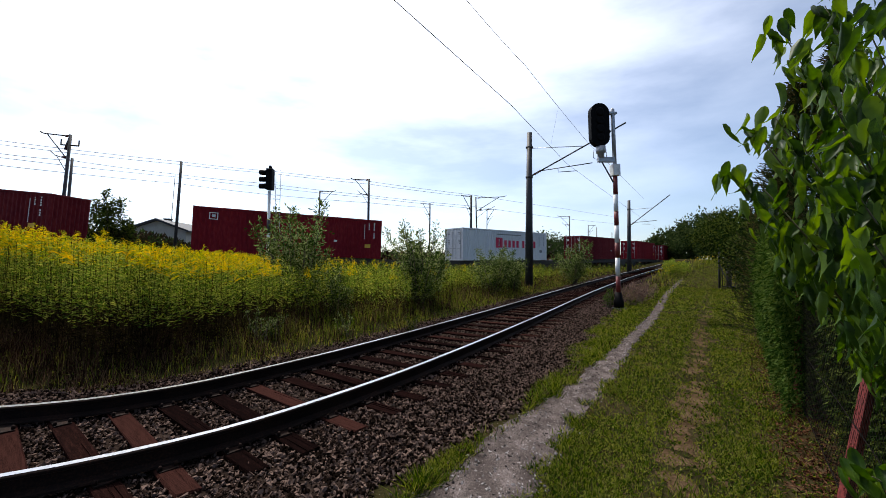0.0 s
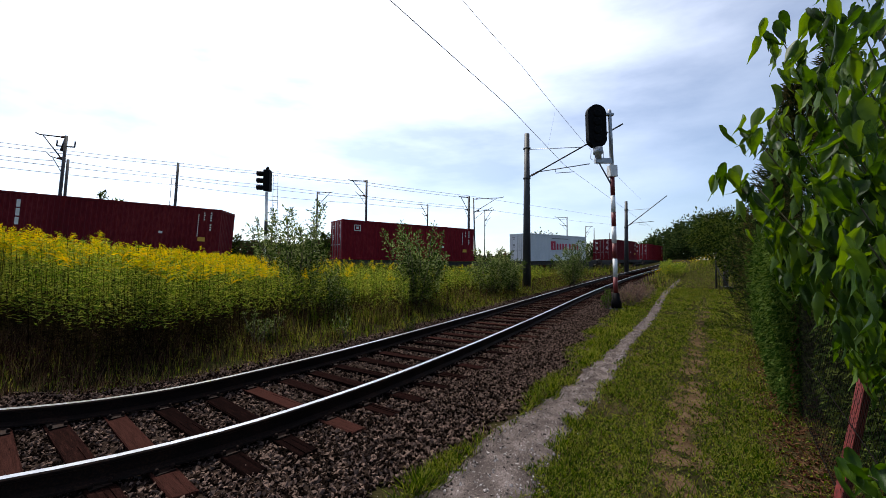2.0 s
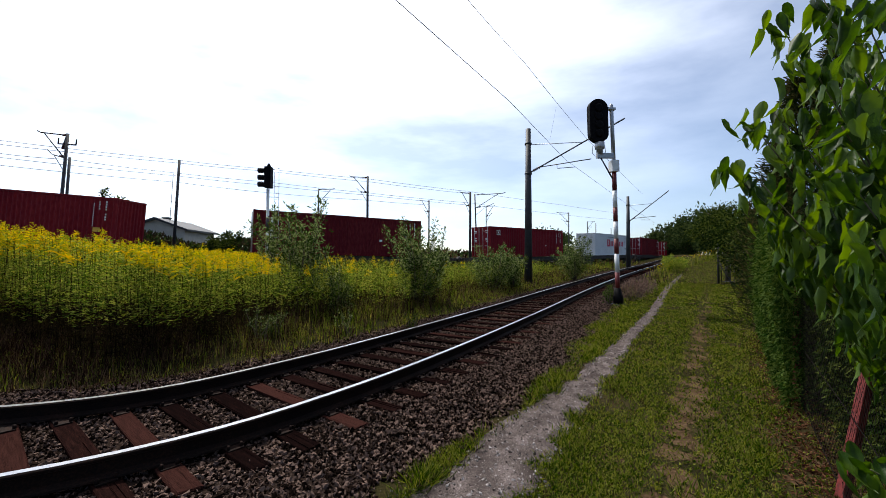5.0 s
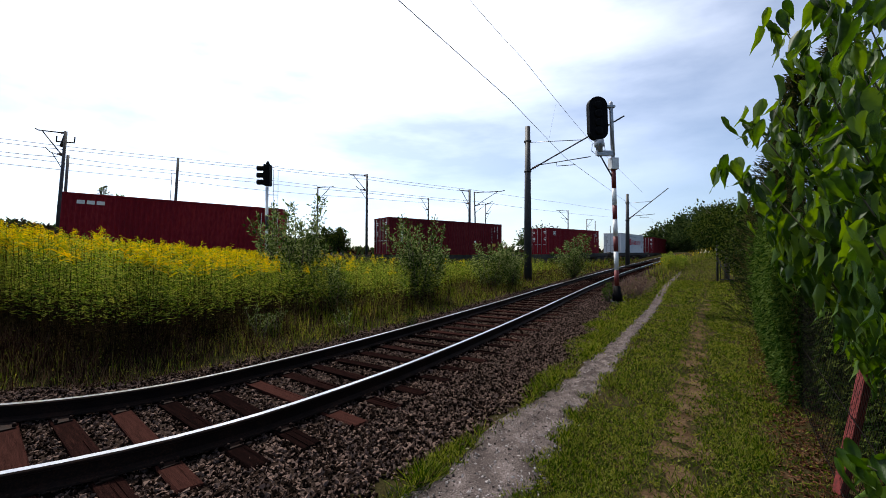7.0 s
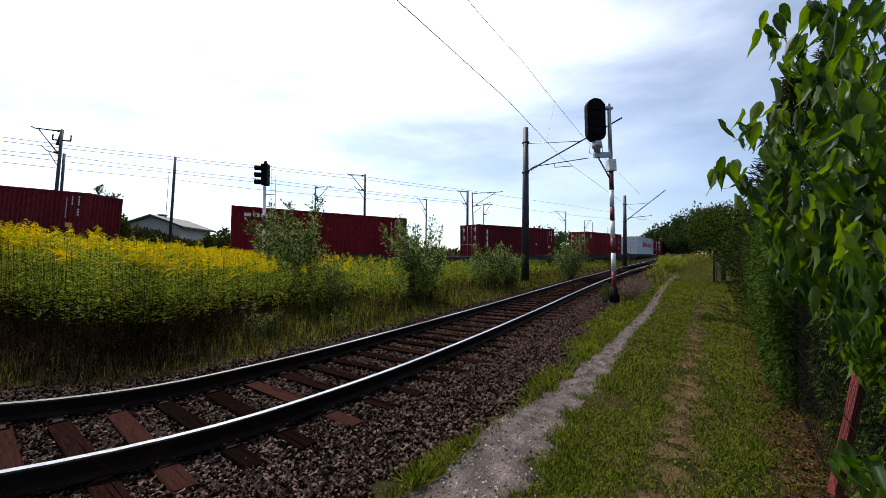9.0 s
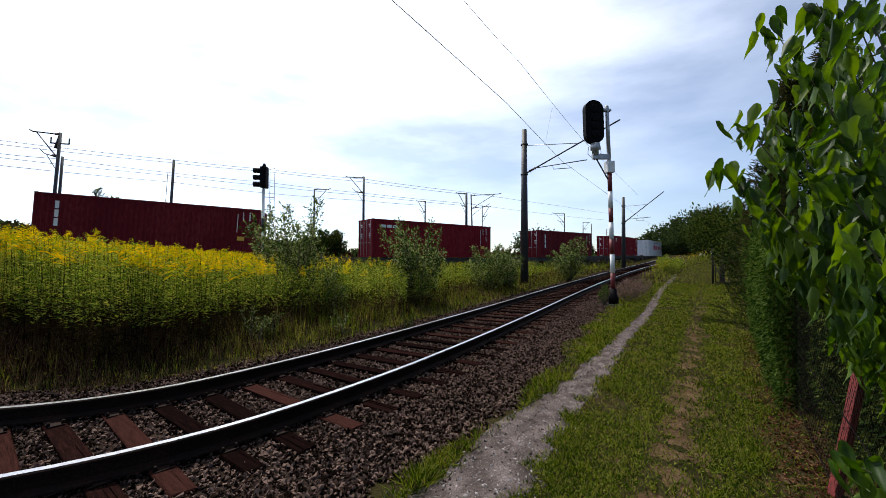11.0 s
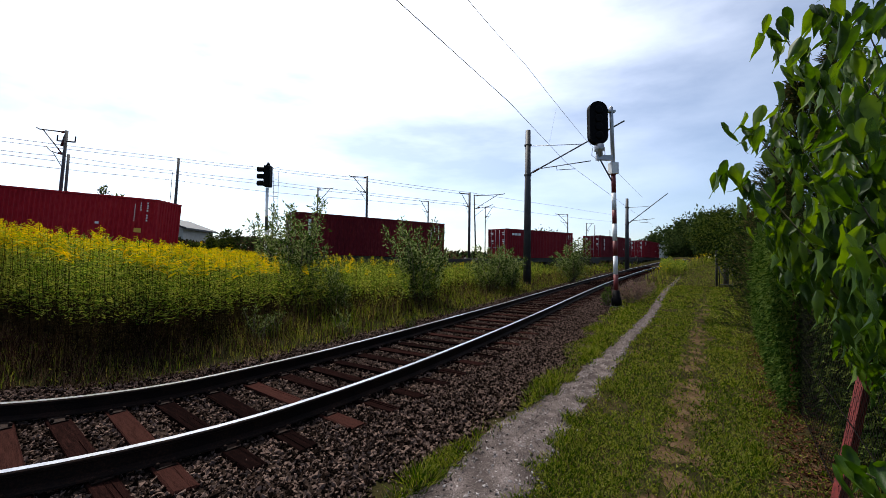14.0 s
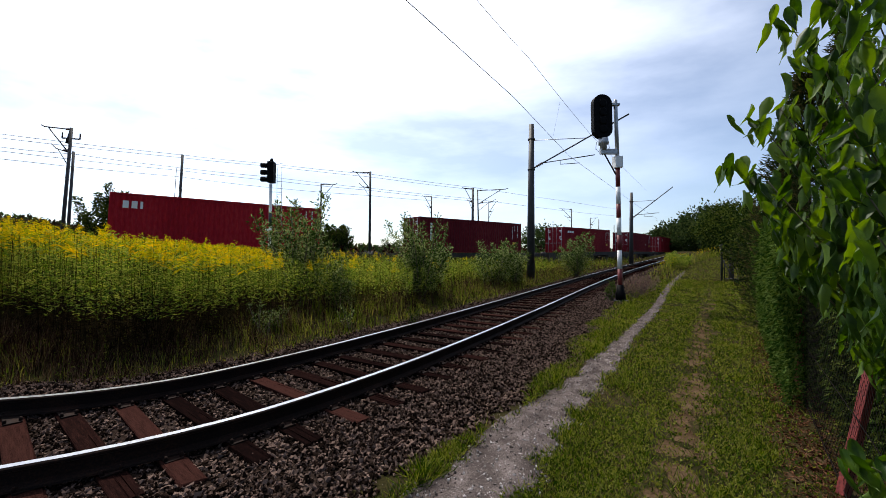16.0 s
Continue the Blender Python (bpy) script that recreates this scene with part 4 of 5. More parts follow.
wire("contact_wire", [(-9.0, -4.0, 5.9), (-0.82, 6.1, 5.75), (1.84, 10.6, 5.89), (5.65, 17.8, 6.12), (16.78, 34.0, 5.9), (26.19, 48.0, 6.02)], 0.0085, "bare contact wire above the curving track")
wire("messenger_wire", [(-7.0, -4.0, 7.6), (0.47, 8.6, 7.47), (2.5, 11.9, 7.66), (6.91, 18.6, 7.37), (18.09, 35.0, 7.37)], 0.0075, "bare messenger wire above the curving track", 0.03)
wire("dropper_wire", [(4.17, 14.2, 7.17), (3.93, 14.2, 5.93)], 0.003, "thin dropper between the two wires")
far_wires = [
    [(-31.74, 22.0, 8.83), (-29.87, 26.0, 9.38), (-22.61, 33.0, 9.83), (-16.92, 38.0, 10.22), (-7.96, 41.0, 9.92), (3.57, 50.0, 10.13), (21.29, 68.0, 10.88), (39.96, 90.0, 12.16)],
    [(-31.72, 22.0, 8.54), (-29.85, 26.0, 9.11), (-22.61, 33.0, 9.59), (-16.92, 38.0, 10.0), (-7.95, 41.0, 9.62), (3.57, 50.0, 9.84)],
    [(-31.7, 22.0, 8.09), (-29.83, 26.0, 8.5), (-26.99, 28.0, 8.59), (-22.58, 33.0, 8.72), (-16.89, 38.0, 8.94), (-8.13, 42.0, 8.59), (3.58, 50.0, 8.67), (22.73, 70.0, 9.32), (39.95, 90.0, 10.59)],
    [(-31.69, 22.0, 7.89), (-29.81, 26.0, 8.23), (-22.57, 33.0, 8.48), (-16.89, 38.0, 8.61), (-8.13, 42.0, 8.35), (3.58, 50.0, 8.38)],
    [(-31.66, 22.0, 7.37), (-29.79, 26.0, 7.7), (-22.56, 33.0, 7.94), (-16.87, 38.0, 7.89), (-8.12, 42.0, 7.79), (-1.79, 52.0, 8.67)],
]
for pts in far_wires:
    wire("line_wire", pts, 0.02, "thin wire of the main line strung from mast to mast", 0.05)


# ---- the low house behind the line ----
def house():
    c = Vector((-42.64, 62.0, 4.47))
    h = thing("low_house", pose(c.x, c.y, 0.4, 0, 0, 8), "low plastered house with a dark gabled roof and chimney", "house")
    zt = 5.2
    bm = bmesh.new()
    front = [(-3.9, 0), (3.9, 0), (3.9, zt), (0, zt + 1.45), (-3.9, zt)]
    a = [bm.verts.new((x, -5, z)) for x, z in front]
    b = [bm.verts.new((x, 5, z)) for x, z in front]
    bm.faces.new(a)
    bm.faces.new(b[::-1])
    for k in range(5):
        bm.faces.new((a[k], b[k], b[(k + 1) % 5], a[(k + 1) % 5]))
    bmesh.ops.recalc_face_normals(bm, faces=bm.faces)
    part("wall", bm, PLASTER, h, "pale plastered gable wall")
    bm = bmesh.new()
    for sgn in (-1, 1):
        q = [(0, zt + 1.47), (sgn * 4.5, zt - 0.2), (sgn * 4.5, zt + 0.08), (0, zt + 1.78)]
        a = [bm.verts.new((x, -5.5, z)) for x, z in q]
        b = [bm.verts.new((x, 5.5, z)) for x, z in q]
        bm.faces.new(a)
        bm.faces.new(b[::-1])
        for k in range(4):
            bm.faces.new((a[k], b[k], b[(k + 1) % 4], a[(k + 1) % 4]))
    bmesh.ops.recalc_face_normals(bm, faces=bm.faces)
    roof = part("roof", bm, MASTDARK, h, "dark shallow gabled roof")
    part("chimney", boxes(((-1.5, -0.5, zt + 0.9), (-0.7, 0.4, zt + 2.2)), ((-1.58, -0.58, zt + 2.08), (-0.62, 0.48, zt + 2.24)), bevel=0.02), MASTDARK, roof)
    for x in (-2, 1.5):
        w = part("window", boxes(((x - 0.6, -5.04, 2.6), (x + 0.6, -4.98, 3.9))), WHITEP, h)
        part("pane", boxes(((x - 0.5, -5.06, 2.7), (x + 0.5, -5.03, 3.8))), GLASSDARK, w)
    v = Vector((-46.45, 60.0, 5.81))
    p = thing("concrete_post", pose(v.x, v.y, 0.4), "short dark post standing in the field", "post")
    part("shaft", boxes(((-0.35, -0.35, 0), (0.35, 0.35, v.z)), bevel=0.03), CONCRETE, p)


house()


# ---- shrubs and trees ----
def crown_points(n, centre, radii, clumps, spread):
    """Points gathered in clumps inside an ellipsoid, thin in places."""
    c = rng.normal(size=(clumps, 3))
    c = unit(c) * rng.uniform(0.35, 1.0, (clumps, 1)) ** 0.5
    k = rng.integers(0, clumps, n)
    p = c[k] + rng.normal(0, spread, (n, 3))
    return np.asarray(centre) + p * np.asarray(radii)


def bush(name, base, height, width, leaves, size, mat, label, stems=9, upright=0.8, category="shrub", group="", narrow=0.4):
    """A shrub of many stems from one root with leaves all along them."""
    x, y = base[:2]
    z = land1(x, y)
    b = thing(name, pose(x, y, z - 0.03), label, category, group)
    bm = bmesh.new()
    P, D = [], []
    for k in range(stems):
        a = math.tau * k / stems + rng.uniform(-0.4, 0.4)
        reach = width / 2 * rng.uniform(0.25, 1.0)
        h = height * rng.uniform(0.55, 1.0) * (1 - 0.35 * reach / width)
        pts = [Vector((0.04 * math.cos(a), 0.04 * math.sin(a), 0))]
        for q in (0.3, 0.6, 0.85, 1.0):
            pts.append(Vector((math.cos(a) * reach * q ** upright + rng.normal(0, 0.03), math.sin(a) * reach * q ** upright + rng.normal(0, 0.03), h * q)))
        r = 0.009 + height * 0.004
        tube(bm, pts, [r, r * 0.8, r * 0.55, r * 0.35, r * 0.15], 5)
        m = leaves // stems
        t = rng.uniform(0.12, 1.0, m) ** 0.8
        base_ = np.array([np.interp(t, [0, 0.3, 0.6, 0.85, 1], [v[i] for v in pts]) for i in range(3)]).T
        off = rng.normal(size=(m, 3)) * np.array([1, 1, 0.7]) * (width * 0.1 * (1.12 - t * 0.95))[:, None]
        P.append(base_ + off)
        D.append(unit(off * 3 + rng.normal(size=(m, 3)) * 0.15 + [0, 0, 0.2]))
    part("stem", bm, BARK, b)
    P, D = np.concatenate(P), np.concatenate(D)
    P[:, 2] = np.maximum(P[:, 2], 0.05)
    L = size * rng.uniform(0.6, 1.25, len(P))
    V, F = leaf_quads(P, D, L, L * narrow)
    part("crown", raw("crown", V, F, mat), None, b)
    return b


def tree(name, base, height, radius, trunk, leaves, size, mat, label, low=0.25, clumps=60, category="tree", group="", squash=1.0):
    x, y = base[:2]
    z = land1(x, y)
    b = thing(name, pose(x, y, z - 0.05), label, category, group)
    bm = bmesh.new()
    tube(bm, [(0, 0, 0), (0.04, 0.02, height * 0.3), (-0.03, 0.03, height * 0.6), (0, 0, height * 0.9)], [trunk, trunk * 0.8, trunk * 0.5, trunk * 0.12], 8)
    c = np.array((0, 0, height * (1 + low) / 2))
    rad_ = np.array((radius, radius * squash, height * (1 - low) / 2))
    for k in range(9):
        a, zz = k * 2.4, height * (low + 0.07 * k)
        tip = Vector((math.cos(a) * radius * 0.7, math.sin(a) * radius * 0.7 * squash, min(zz + radius * 0.5, height * 0.92)))
        tube(bm, [(0, 0, zz * 0.85), tuple(tip * 0.5 + Vector((0, 0, zz * 0.45))), tuple(tip)], [trunk * 0.4, trunk * 0.25, trunk * 0.06], 5)
    part("trunk", bm, BARK, b)
    P = crown_points(leaves, c, rad_ * 0.88, clumps, 0.16)
    P[:, 2] = np.maximum(P[:, 2], 0.1)
    D = unit(P - c + rng.normal(0, 0.6, P.shape) * rad_.mean() - [0, 0, 0.3])
    L = size * rng.uniform(0.6, 1.3, len(P))
    V, F = leaf_quads(P, D, L, L * 0.6)
    part("crown", raw("crown", V, F, mat), None, b)
    return b


LB = "leafy young willow shrub among tall grass beside the track"
bush("willow_shrub", (-4.05, 11.0, 0.32), 3.7, 2.6, 7000, 0.1, WILLOW, LB, 24, 1.0)
bush("willow_shrub", (-5.16, 11.6, 0.24), 3.4, 0.8, 1300, 0.085, WILLOW, LB, 6, 1.0)
bush("willow_shrub", (-0.77, 13.0, 0.4), 3.2, 2.4, 6500, 0.1, WILLOW, LB, 24, 1.0)
bush("willow_shrub", (-2.73, 10.2, 0.71), 1.6, 1.3, 2600, 0.07, WILLOW, "low leafy shrub with pale green leaves", 10, 1.0)
bush("willow_shrub", (2.38, 18.0, 0.63), 2.6, 2.6, 5500, 0.1, WILLOW, LB, 16, 1.0)
bush("willow_shrub", (3.42, 19.0, 0.58), 2.4, 1.8, 3500, 0.1, WILLOW, LB, 12, 1.0)
bush("willow_shrub", (8.48, 25.0, 1.02), 3.1, 2.8, 5000, 0.12, WILLOW, LB, 16, 1.0)
bush("willow_shrub", (-0.16, 17.0, 0.66), 3.3, 0.8, 900, 0.09, WILLOW, LB, 4, 1.0)
WD = "weedy herb with small leaves at the edge of the goldenrod"
bush("roadside_weed", (-3.37, 7.3, 0.11), 0.85, 0.7, 420, 0.05, WILLOW, WD, 9, 0.8, "weed", "weeds")
bush("roadside_weed", (-3.29, 7.8, 0.13), 0.7, 0.6, 320, 0.05, WILLOW, WD, 7, 0.8, "weed", "weeds")
bush("roadside_weed", (-0.65, 8.6, 0.19), 0.55, 0.35, 260, 0.05, DARKLEAF, WD, 5, 0.8, "weed", "weeds")
bush("roadside_weed", (-2.04, 8.2, 0.06), 0.6, 0.5, 240, 0.05, WILLOW, WD, 6, 0.8, "weed", "weeds")
bush("roadside_weed", (5.71, 13.4, 0.05), 0.9, 0.6, 420, 0.07, IVY, "low leafy weed against the signal foot", 8, 0.8, "weed", "weeds")
LW = "bushy goldenrod clump with yellow tips beside the lane"
for x_, y_, h_, w_ in ((19.6, 33.5, 1.7, 2.0), (20.9, 35.0, 1.5, 2.2), (23.4, 38.5, 1.2, 2.0)):
    bush("lane_clump", (x_, y_), h_, w_, 2600, 0.13, ROD_LEAF, LW, 16, 0.9, "wildflower", "clumps beside the lane", 0.3)
for x_, y_, h_, w_ in ((7.0, 14.4, 0.95, 1.1), (7.9, 15.6, 0.9, 1.2), (9.1, 17.6, 0.8, 1.2)):
    bush("dry_grass_clump", (x_, y_), h_, w_, 1500, 0.12, DRY_PINK, "pinkish brown dry grass clump beside the track", 16, 0.8, "dry grass", "clumps beside the lane", 0.08)
BK = "dark green shrub standing beyond the main line"
bush("field_shrub", (-26.69, 31.0, 2.31), 7.0, 4.8, 9000, 0.26, DARKLEAF, BK, 16, 0.9)
bush("field_shrub", (-19.42, 34.0, 2.48), 4.0, 5.0, 6000, 0.26, DARKLEAF, BK, 14, 0.9)
bush("field_shrub", (-13.23, 47.0, 3.63), 5.4, 4.4, 6000, 0.3, DARKLEAF, BK, 14, 0.9)
bush("field_shrub", (-63.0, 60.0, 3.73), 5.0, 7.0, 2000, 0.35, FARLEAF, BK, 14, 0.9)
bush("field_shrub", (-62.54, 55.0, 3.5), 4.6, 6.0, 1500, 0.35, FARLEAF, BK, 12, 0.9)
bush("field_shrub", (-10.24, 75.0, 4.95), 4.6, 6.0, 1500, 0.35, FARLEAF, BK, 12, 0.9)
bush("field_shrub", (-4.27, 60.0, 4.32), 5.0, 4.0, 1500, 0.3, FARLEAF, BK, 12, 0.9)
for px, py, d, hh, w in [(22.16, 80.0, 80.0, 8.0, 9.0), (20.47, 85.0, 85.0, 7.5, 8.0), (29.07, 95.0, 95.0, 7.0, 8.0), (41.63, 110.0, 110.0, 7.0, 4.0)]:
    tree("field_tree", (px, py), hh, w / 2, 0.15, 2500, 0.45, FARLEAF, "distant rounded tree beyond the main line", 0.1)

# trees along the far end of the lawn
FT = "tall distant deciduous tree behind the lawn"
for px, py, d, hh, w in [(49.86, 95.0, 95.0, 6.5, 5.0), (54.51, 100.0, 100.0, 7.3, 6.0), (49.04, 85.0, 85.0, 9.4, 6.5), (48.94, 80.0, 80.0, 9.9, 6.5), (49.58, 76.0, 76.0, 9.3, 7.0), (48.81, 70.0, 70.0, 8.2, 7.0), (55.98, 110.0, 110.0, 6.0, 5.0)]:
    tree("deciduous_tree", (px, py), hh, w / 2, 0.25, 4200, 0.5, FARLEAF, FT, 0.05, 70)
GT = "dense dark garden tree beside the grassy lane"
tree("garden_tree", (17.3, 23.6), 4.9, 2.0, 0.14, 9000, 0.13, DARKLEAF, GT, 0.36, 70)
tree("garden_tree", (16.55, 21.0, 0.91), 4.6, 1.7, 0.14, 6200, 0.15, DARKLEAF, GT, 0.1, 90)
tree("garden_tree", (15.48, 18.0, 0.76), 4.4, 1.7, 0.14, 6000, 0.15, DARKLEAF, GT, 0.05, 90)
tree("garden_tree", (13.92, 15.0, 0.91), 4.2, 1.7, 0.14, 5000, 0.14, DARKLEAF, GT, 0.05, 90)


def thuja(base, height, radius, n, label):
    """A columnar conifer of flat upright sprays."""
    x, y = base[:2]
    b = thing("conifer", pose(x, y, land1(x, y) - 0.05), label, "conifer", "conifers in the garden")
    part("trunk", rods(([(0, 0, 0), (0, 0, height * 0.5), (0, 0, height * 0.97)], [0.09, 0.06, 0.01])), BARK, b)
    z = rng.uniform(0.03, 1, n) ** 0.8
    a = rng.uniform(0, math.tau, n)
    r = radius * np.clip((1 - z) * 1.6, 0.04, 1) * (0.55 + 0.45 * rng.random(n)) * (1 + 0.2 * np.sin(a * 5 + z * 23))
    P = np.stack([np.cos(a) * r, np.sin(a) * r, z * height], 1)
    chunks = []
    D = unit(np.stack([np.cos(a), np.sin(a), 0.7 + 0 * a], 1) + rng.normal(0, 0.35, (n, 3)))
    for k in range(4):
        dd = unit(D + rng.normal(0, 0.4, (n, 3)))
        L = rng.uniform(0.05, 0.14, n)
        V, F = leaf_quads(P + D * 0.05 * k, dd, L, L * 0.2, 0.1)
        chunks.append((V, F, 0))
    V, F, _ = join(chunks)
    part("crown", raw("crown", V, F, CONIFER), None, b)


thuja((6.68, 7.2, 1.27), 5.0, 0.95, 6000, "dark columnar conifer with brownish tips in the garden")
thuja((9.7, 11.0), 4.2, 0.65, 5000, "dark columnar conifer behind the hedge")
thuja((6.84, 6.6, 1.3), 5.6, 0.9, 3000, "dark columnar conifer behind the lilac")

# ---- garden fence, hedge and gate ----
FENCE = [(1.8, 1.5), (2.68, 2.64), (4.2, 4.65), (5.2, 5.75), (6.3, 7.35), (7.8, 9.4)]


def fence():
    fn = thing("wire_fence", Matrix(), "old chain-link garden fence with rust-red steel posts", "fence")
    for i, (x, y) in enumerate(FENCE):
        z = land1(x, y)
        post = part("post", boxes(((-0.028, -0.028, -0.15), (0.028, 0.028, 1.3)), bevel=0.004), FENCERED, fn, "rust-red square steel post")
        post.matrix_basis = pose(x, y, z, 0, 13 if i == 1 else 2, 0)
    V, F, k = [], [], 0
    for (x0_, y0_), (x1_, y1_) in zip(FENCE[:4], FENCE[1:5]):
        a, b = Vector((x0_, y0_, land1(x0_, y0_))), Vector((x1_, y1_, land1(x1_, y1_)))
        e = b - a
        L = e.length
        e /= L
        nrm = Vector((-e.y, e.x, 0)) * 0.0007
        step, H = 0.075, 1.2
        for d in (1, -1):
            for j in range(int((L + H) / step)):
                s0_ = j * step - (H if d > 0 else 0)
                lo, hi = max(0, s0_) if d > 0 else s0_, None
                pts = []
                for zz in (0.0, H):
                    s_ = s0_ + zz if d > 0 else s0_ - zz
                    pts.append((s_, zz))
                (sa, za), (sb, zb) = pts
                if sb == sa:
                    continue
                ta = np.clip((0 - sa) / (sb - sa), 0, 1)
                tb = np.clip((L - sa) / (sb - sa), 0, 1)
                t0_, t1_ = min(ta, tb), max(ta, tb)
                if t1_ - t0_ < 0.02:
                    continue
                p = a + e * (sa + (sb - sa) * t0_) + Vector((0, 0, za + (zb - za) * t0_ + 0.03))
                q = a + e * (sa + (sb - sa) * t1_) + Vector((0, 0, za + (zb - za) * t1_ + 0.03))
                w = (q - p).normalized().cross(nrm).normalized() * 0.0007
                V += [p - w - nrm, p + w - nrm, p + nrm * 1.4, q - w - nrm, q + w - nrm, q + nrm * 1.4]
                F += [(k, k + 1, k + 4, k + 3), (k + 1, k + 2, k + 5, k + 4), (k + 2, k, k + 3, k + 5)]
                k += 6
    part("wire_mesh", raw("wire_mesh", [tuple(v) for v in V], F, FENCEWIRE), None, fn, "chain-link wire mesh")
    for zz in (0.05, 0.65, 1.24):
        part("tension_wire", rods(([(x, y, land1(x, y) + zz) for x, y in FENCE], 0.003), sides=5), FENCEWIRE, fn)


fence()


def hedge(a, b, height, thick, n, mat, size, label):
    a, b = Vector(a), Vector(b)
    m = Matrix.Translation((a.x, a.y, land1(a.x, a.y) - 0.03)) @ Matrix.Rotation(math.atan2(b.y - a.y, b.x - a.x), 4, "Z")
    L = (b - a).length
    h = thing("hedge", m, label, "hedge", "hedge along the fence")
    bm = bmesh.new()
    for k in range(int(L / 0.35)):
        x = 0.2 + k * 0.35 + rng.normal(0, 0.05)
        tube(bm, [(x, -thick / 2, 0), (x + rng.normal(0, 0.1), -thick / 2, height * 0.5), (x + rng.normal(0, 0.2), -thick / 2 + rng.normal(0, 0.1), height * 0.9)], [0.03, 0.02, 0.006], 5)
    part("stem", bm, BARK, h)
    x, z, y = rng.uniform(-0.15, L + 0.15, n), rng.random(n) ** 0.85, rng.random(n) ** 1.8
    bulge = np.array([noise.noise((p * 1.4, q * 2.2, L)) for p, q in zip(x, z)])
    top = height * (1 + 0.12 * np.array([noise.noise((p * 1.7, 3, L)) for p in x]))
    P = np.stack([x, -y * thick + 0.12 * bulge + 0.16 * np.sin(z * 2.6), z * top], 1)
    D = unit(np.stack([rng.normal(0, 0.8, n), 0.45 + rng.normal(0, 0.5, n), rng.normal(-0.55, 0.5, n)], 1))
    Ls = size * rng.uniform(0.55, 1.3, n)
    V, F = leaf_quads(P, D, Ls, Ls * 0.36)
    part("foliage", raw("foliage", V, F, mat), None, h)


HL = "untrimmed leafy hedge growing through the garden fence"
hedge((3.75, 4.25), (4.65, 5.4), 1.9, 0.6, 16000, IVY, 0.06, HL)
hedge((4.3, 4.9), (5.9, 7.1), 2.1, 0.9, 20000, IVY, 0.065, HL)
hedge((5.75, 6.9), (8.0, 9.9), 2.2, 1.2, 16000, IVY, 0.08, HL)
hedge((3.12, 2.8), (4.15, 4.2), 2.1, 1.2, 14000, DARKLEAF, 0.08, HL)
hedge((2.4, 1.5), (3.15, 2.8), 2.3, 1.2, 12000, DARKLEAF, 0.08, HL)
hedge((4.3, 3.6), (6.8, 6.6), 2.3, 1.0, 8000, DARKLEAF, 0.1, HL)


def gate():
    p = Vector((16.3, 23.0, 0.0))
    g = thing("garden_gate", pose(p.x, p.y, land1(p.x, p.y), 0, 0, -8), "rusty steel gate frame with posts beside the lane", "gate")
    part("post", rods(([(0, 0, -0.1), (0, 0, 2.9)], 0.06), sides=8), MASTDARK, g)
    part("post", rods(([(2.3, -0.1, -0.1), (2.3, -0.1, 1.6)], 0.06), sides=8), MASTDARK, g)
    part("gate_frame", rods(([(0.15, 0, 0.12), (2.2, -0.1, 0.12)], 0.03), ([(0.15, 0, 1.3), (2.2, -0.1, 1.3)], 0.03), ([(0.15, 0, 0.12), (0.15, 0, 1.3)], 0.03), ([(2.2, -0.1, 0.12), (2.2, -0.1, 1.3)], 0.03), sides=6), MASTDARK, g)
    for k in range(1, 9):
        part("bar", rods(([(0.15 + k * 0.23, -0.01 * k, 0.12), (0.15 + k * 0.23, -0.01 * k, 1.3)], 0.012), sides=5), MASTDARK, g)
    part("brace", rods(([(-0.0, 0, 1.3), (0.5, -0.4, 0.0)], 0.03), sides=6), MASTDARK, g)


gate()

# ---- lilac leaning over the fence, close by ----
def lilac_leaf(seed):
    """A heart-shaped leaf folded along its midrib, stalk at the origin, hanging along -z."""
    r = random.Random(seed)
    rows = [(0.0, 0.0), (0.04, 0.24), (0.15, 0.44), (0.32, 0.47), (0.55, 0.34), (0.78, 0.14), (1.0, 0.0)]
    curl, fold = r.uniform(-0.3, 0.5), r.uniform(0.15, 0.75)
    V, F = [], []
    for t, w in rows:
        zc, yc = -t * math.cos(curl * t), math.sin(curl * t * 1.6) * t
        for sgn in (-1, -0.5, 0, 0.5, 1):
            ww = w * sgn * 0.47
            V.append((ww * math.cos(fold), yc + abs(ww) * math.sin(fold) + 0.03 * math.sin(t * 14) * abs(sgn), zc + (0.06 * abs(sgn) if t < 0.1 else 0)))
    for i in range(len(rows) - 1):
        for j in range(4):
            F.append((i * 5 + j, i * 5 + j + 1, i * 5 + j + 6, i * 5 + j + 5))
    return np.array(V), np.array(F)


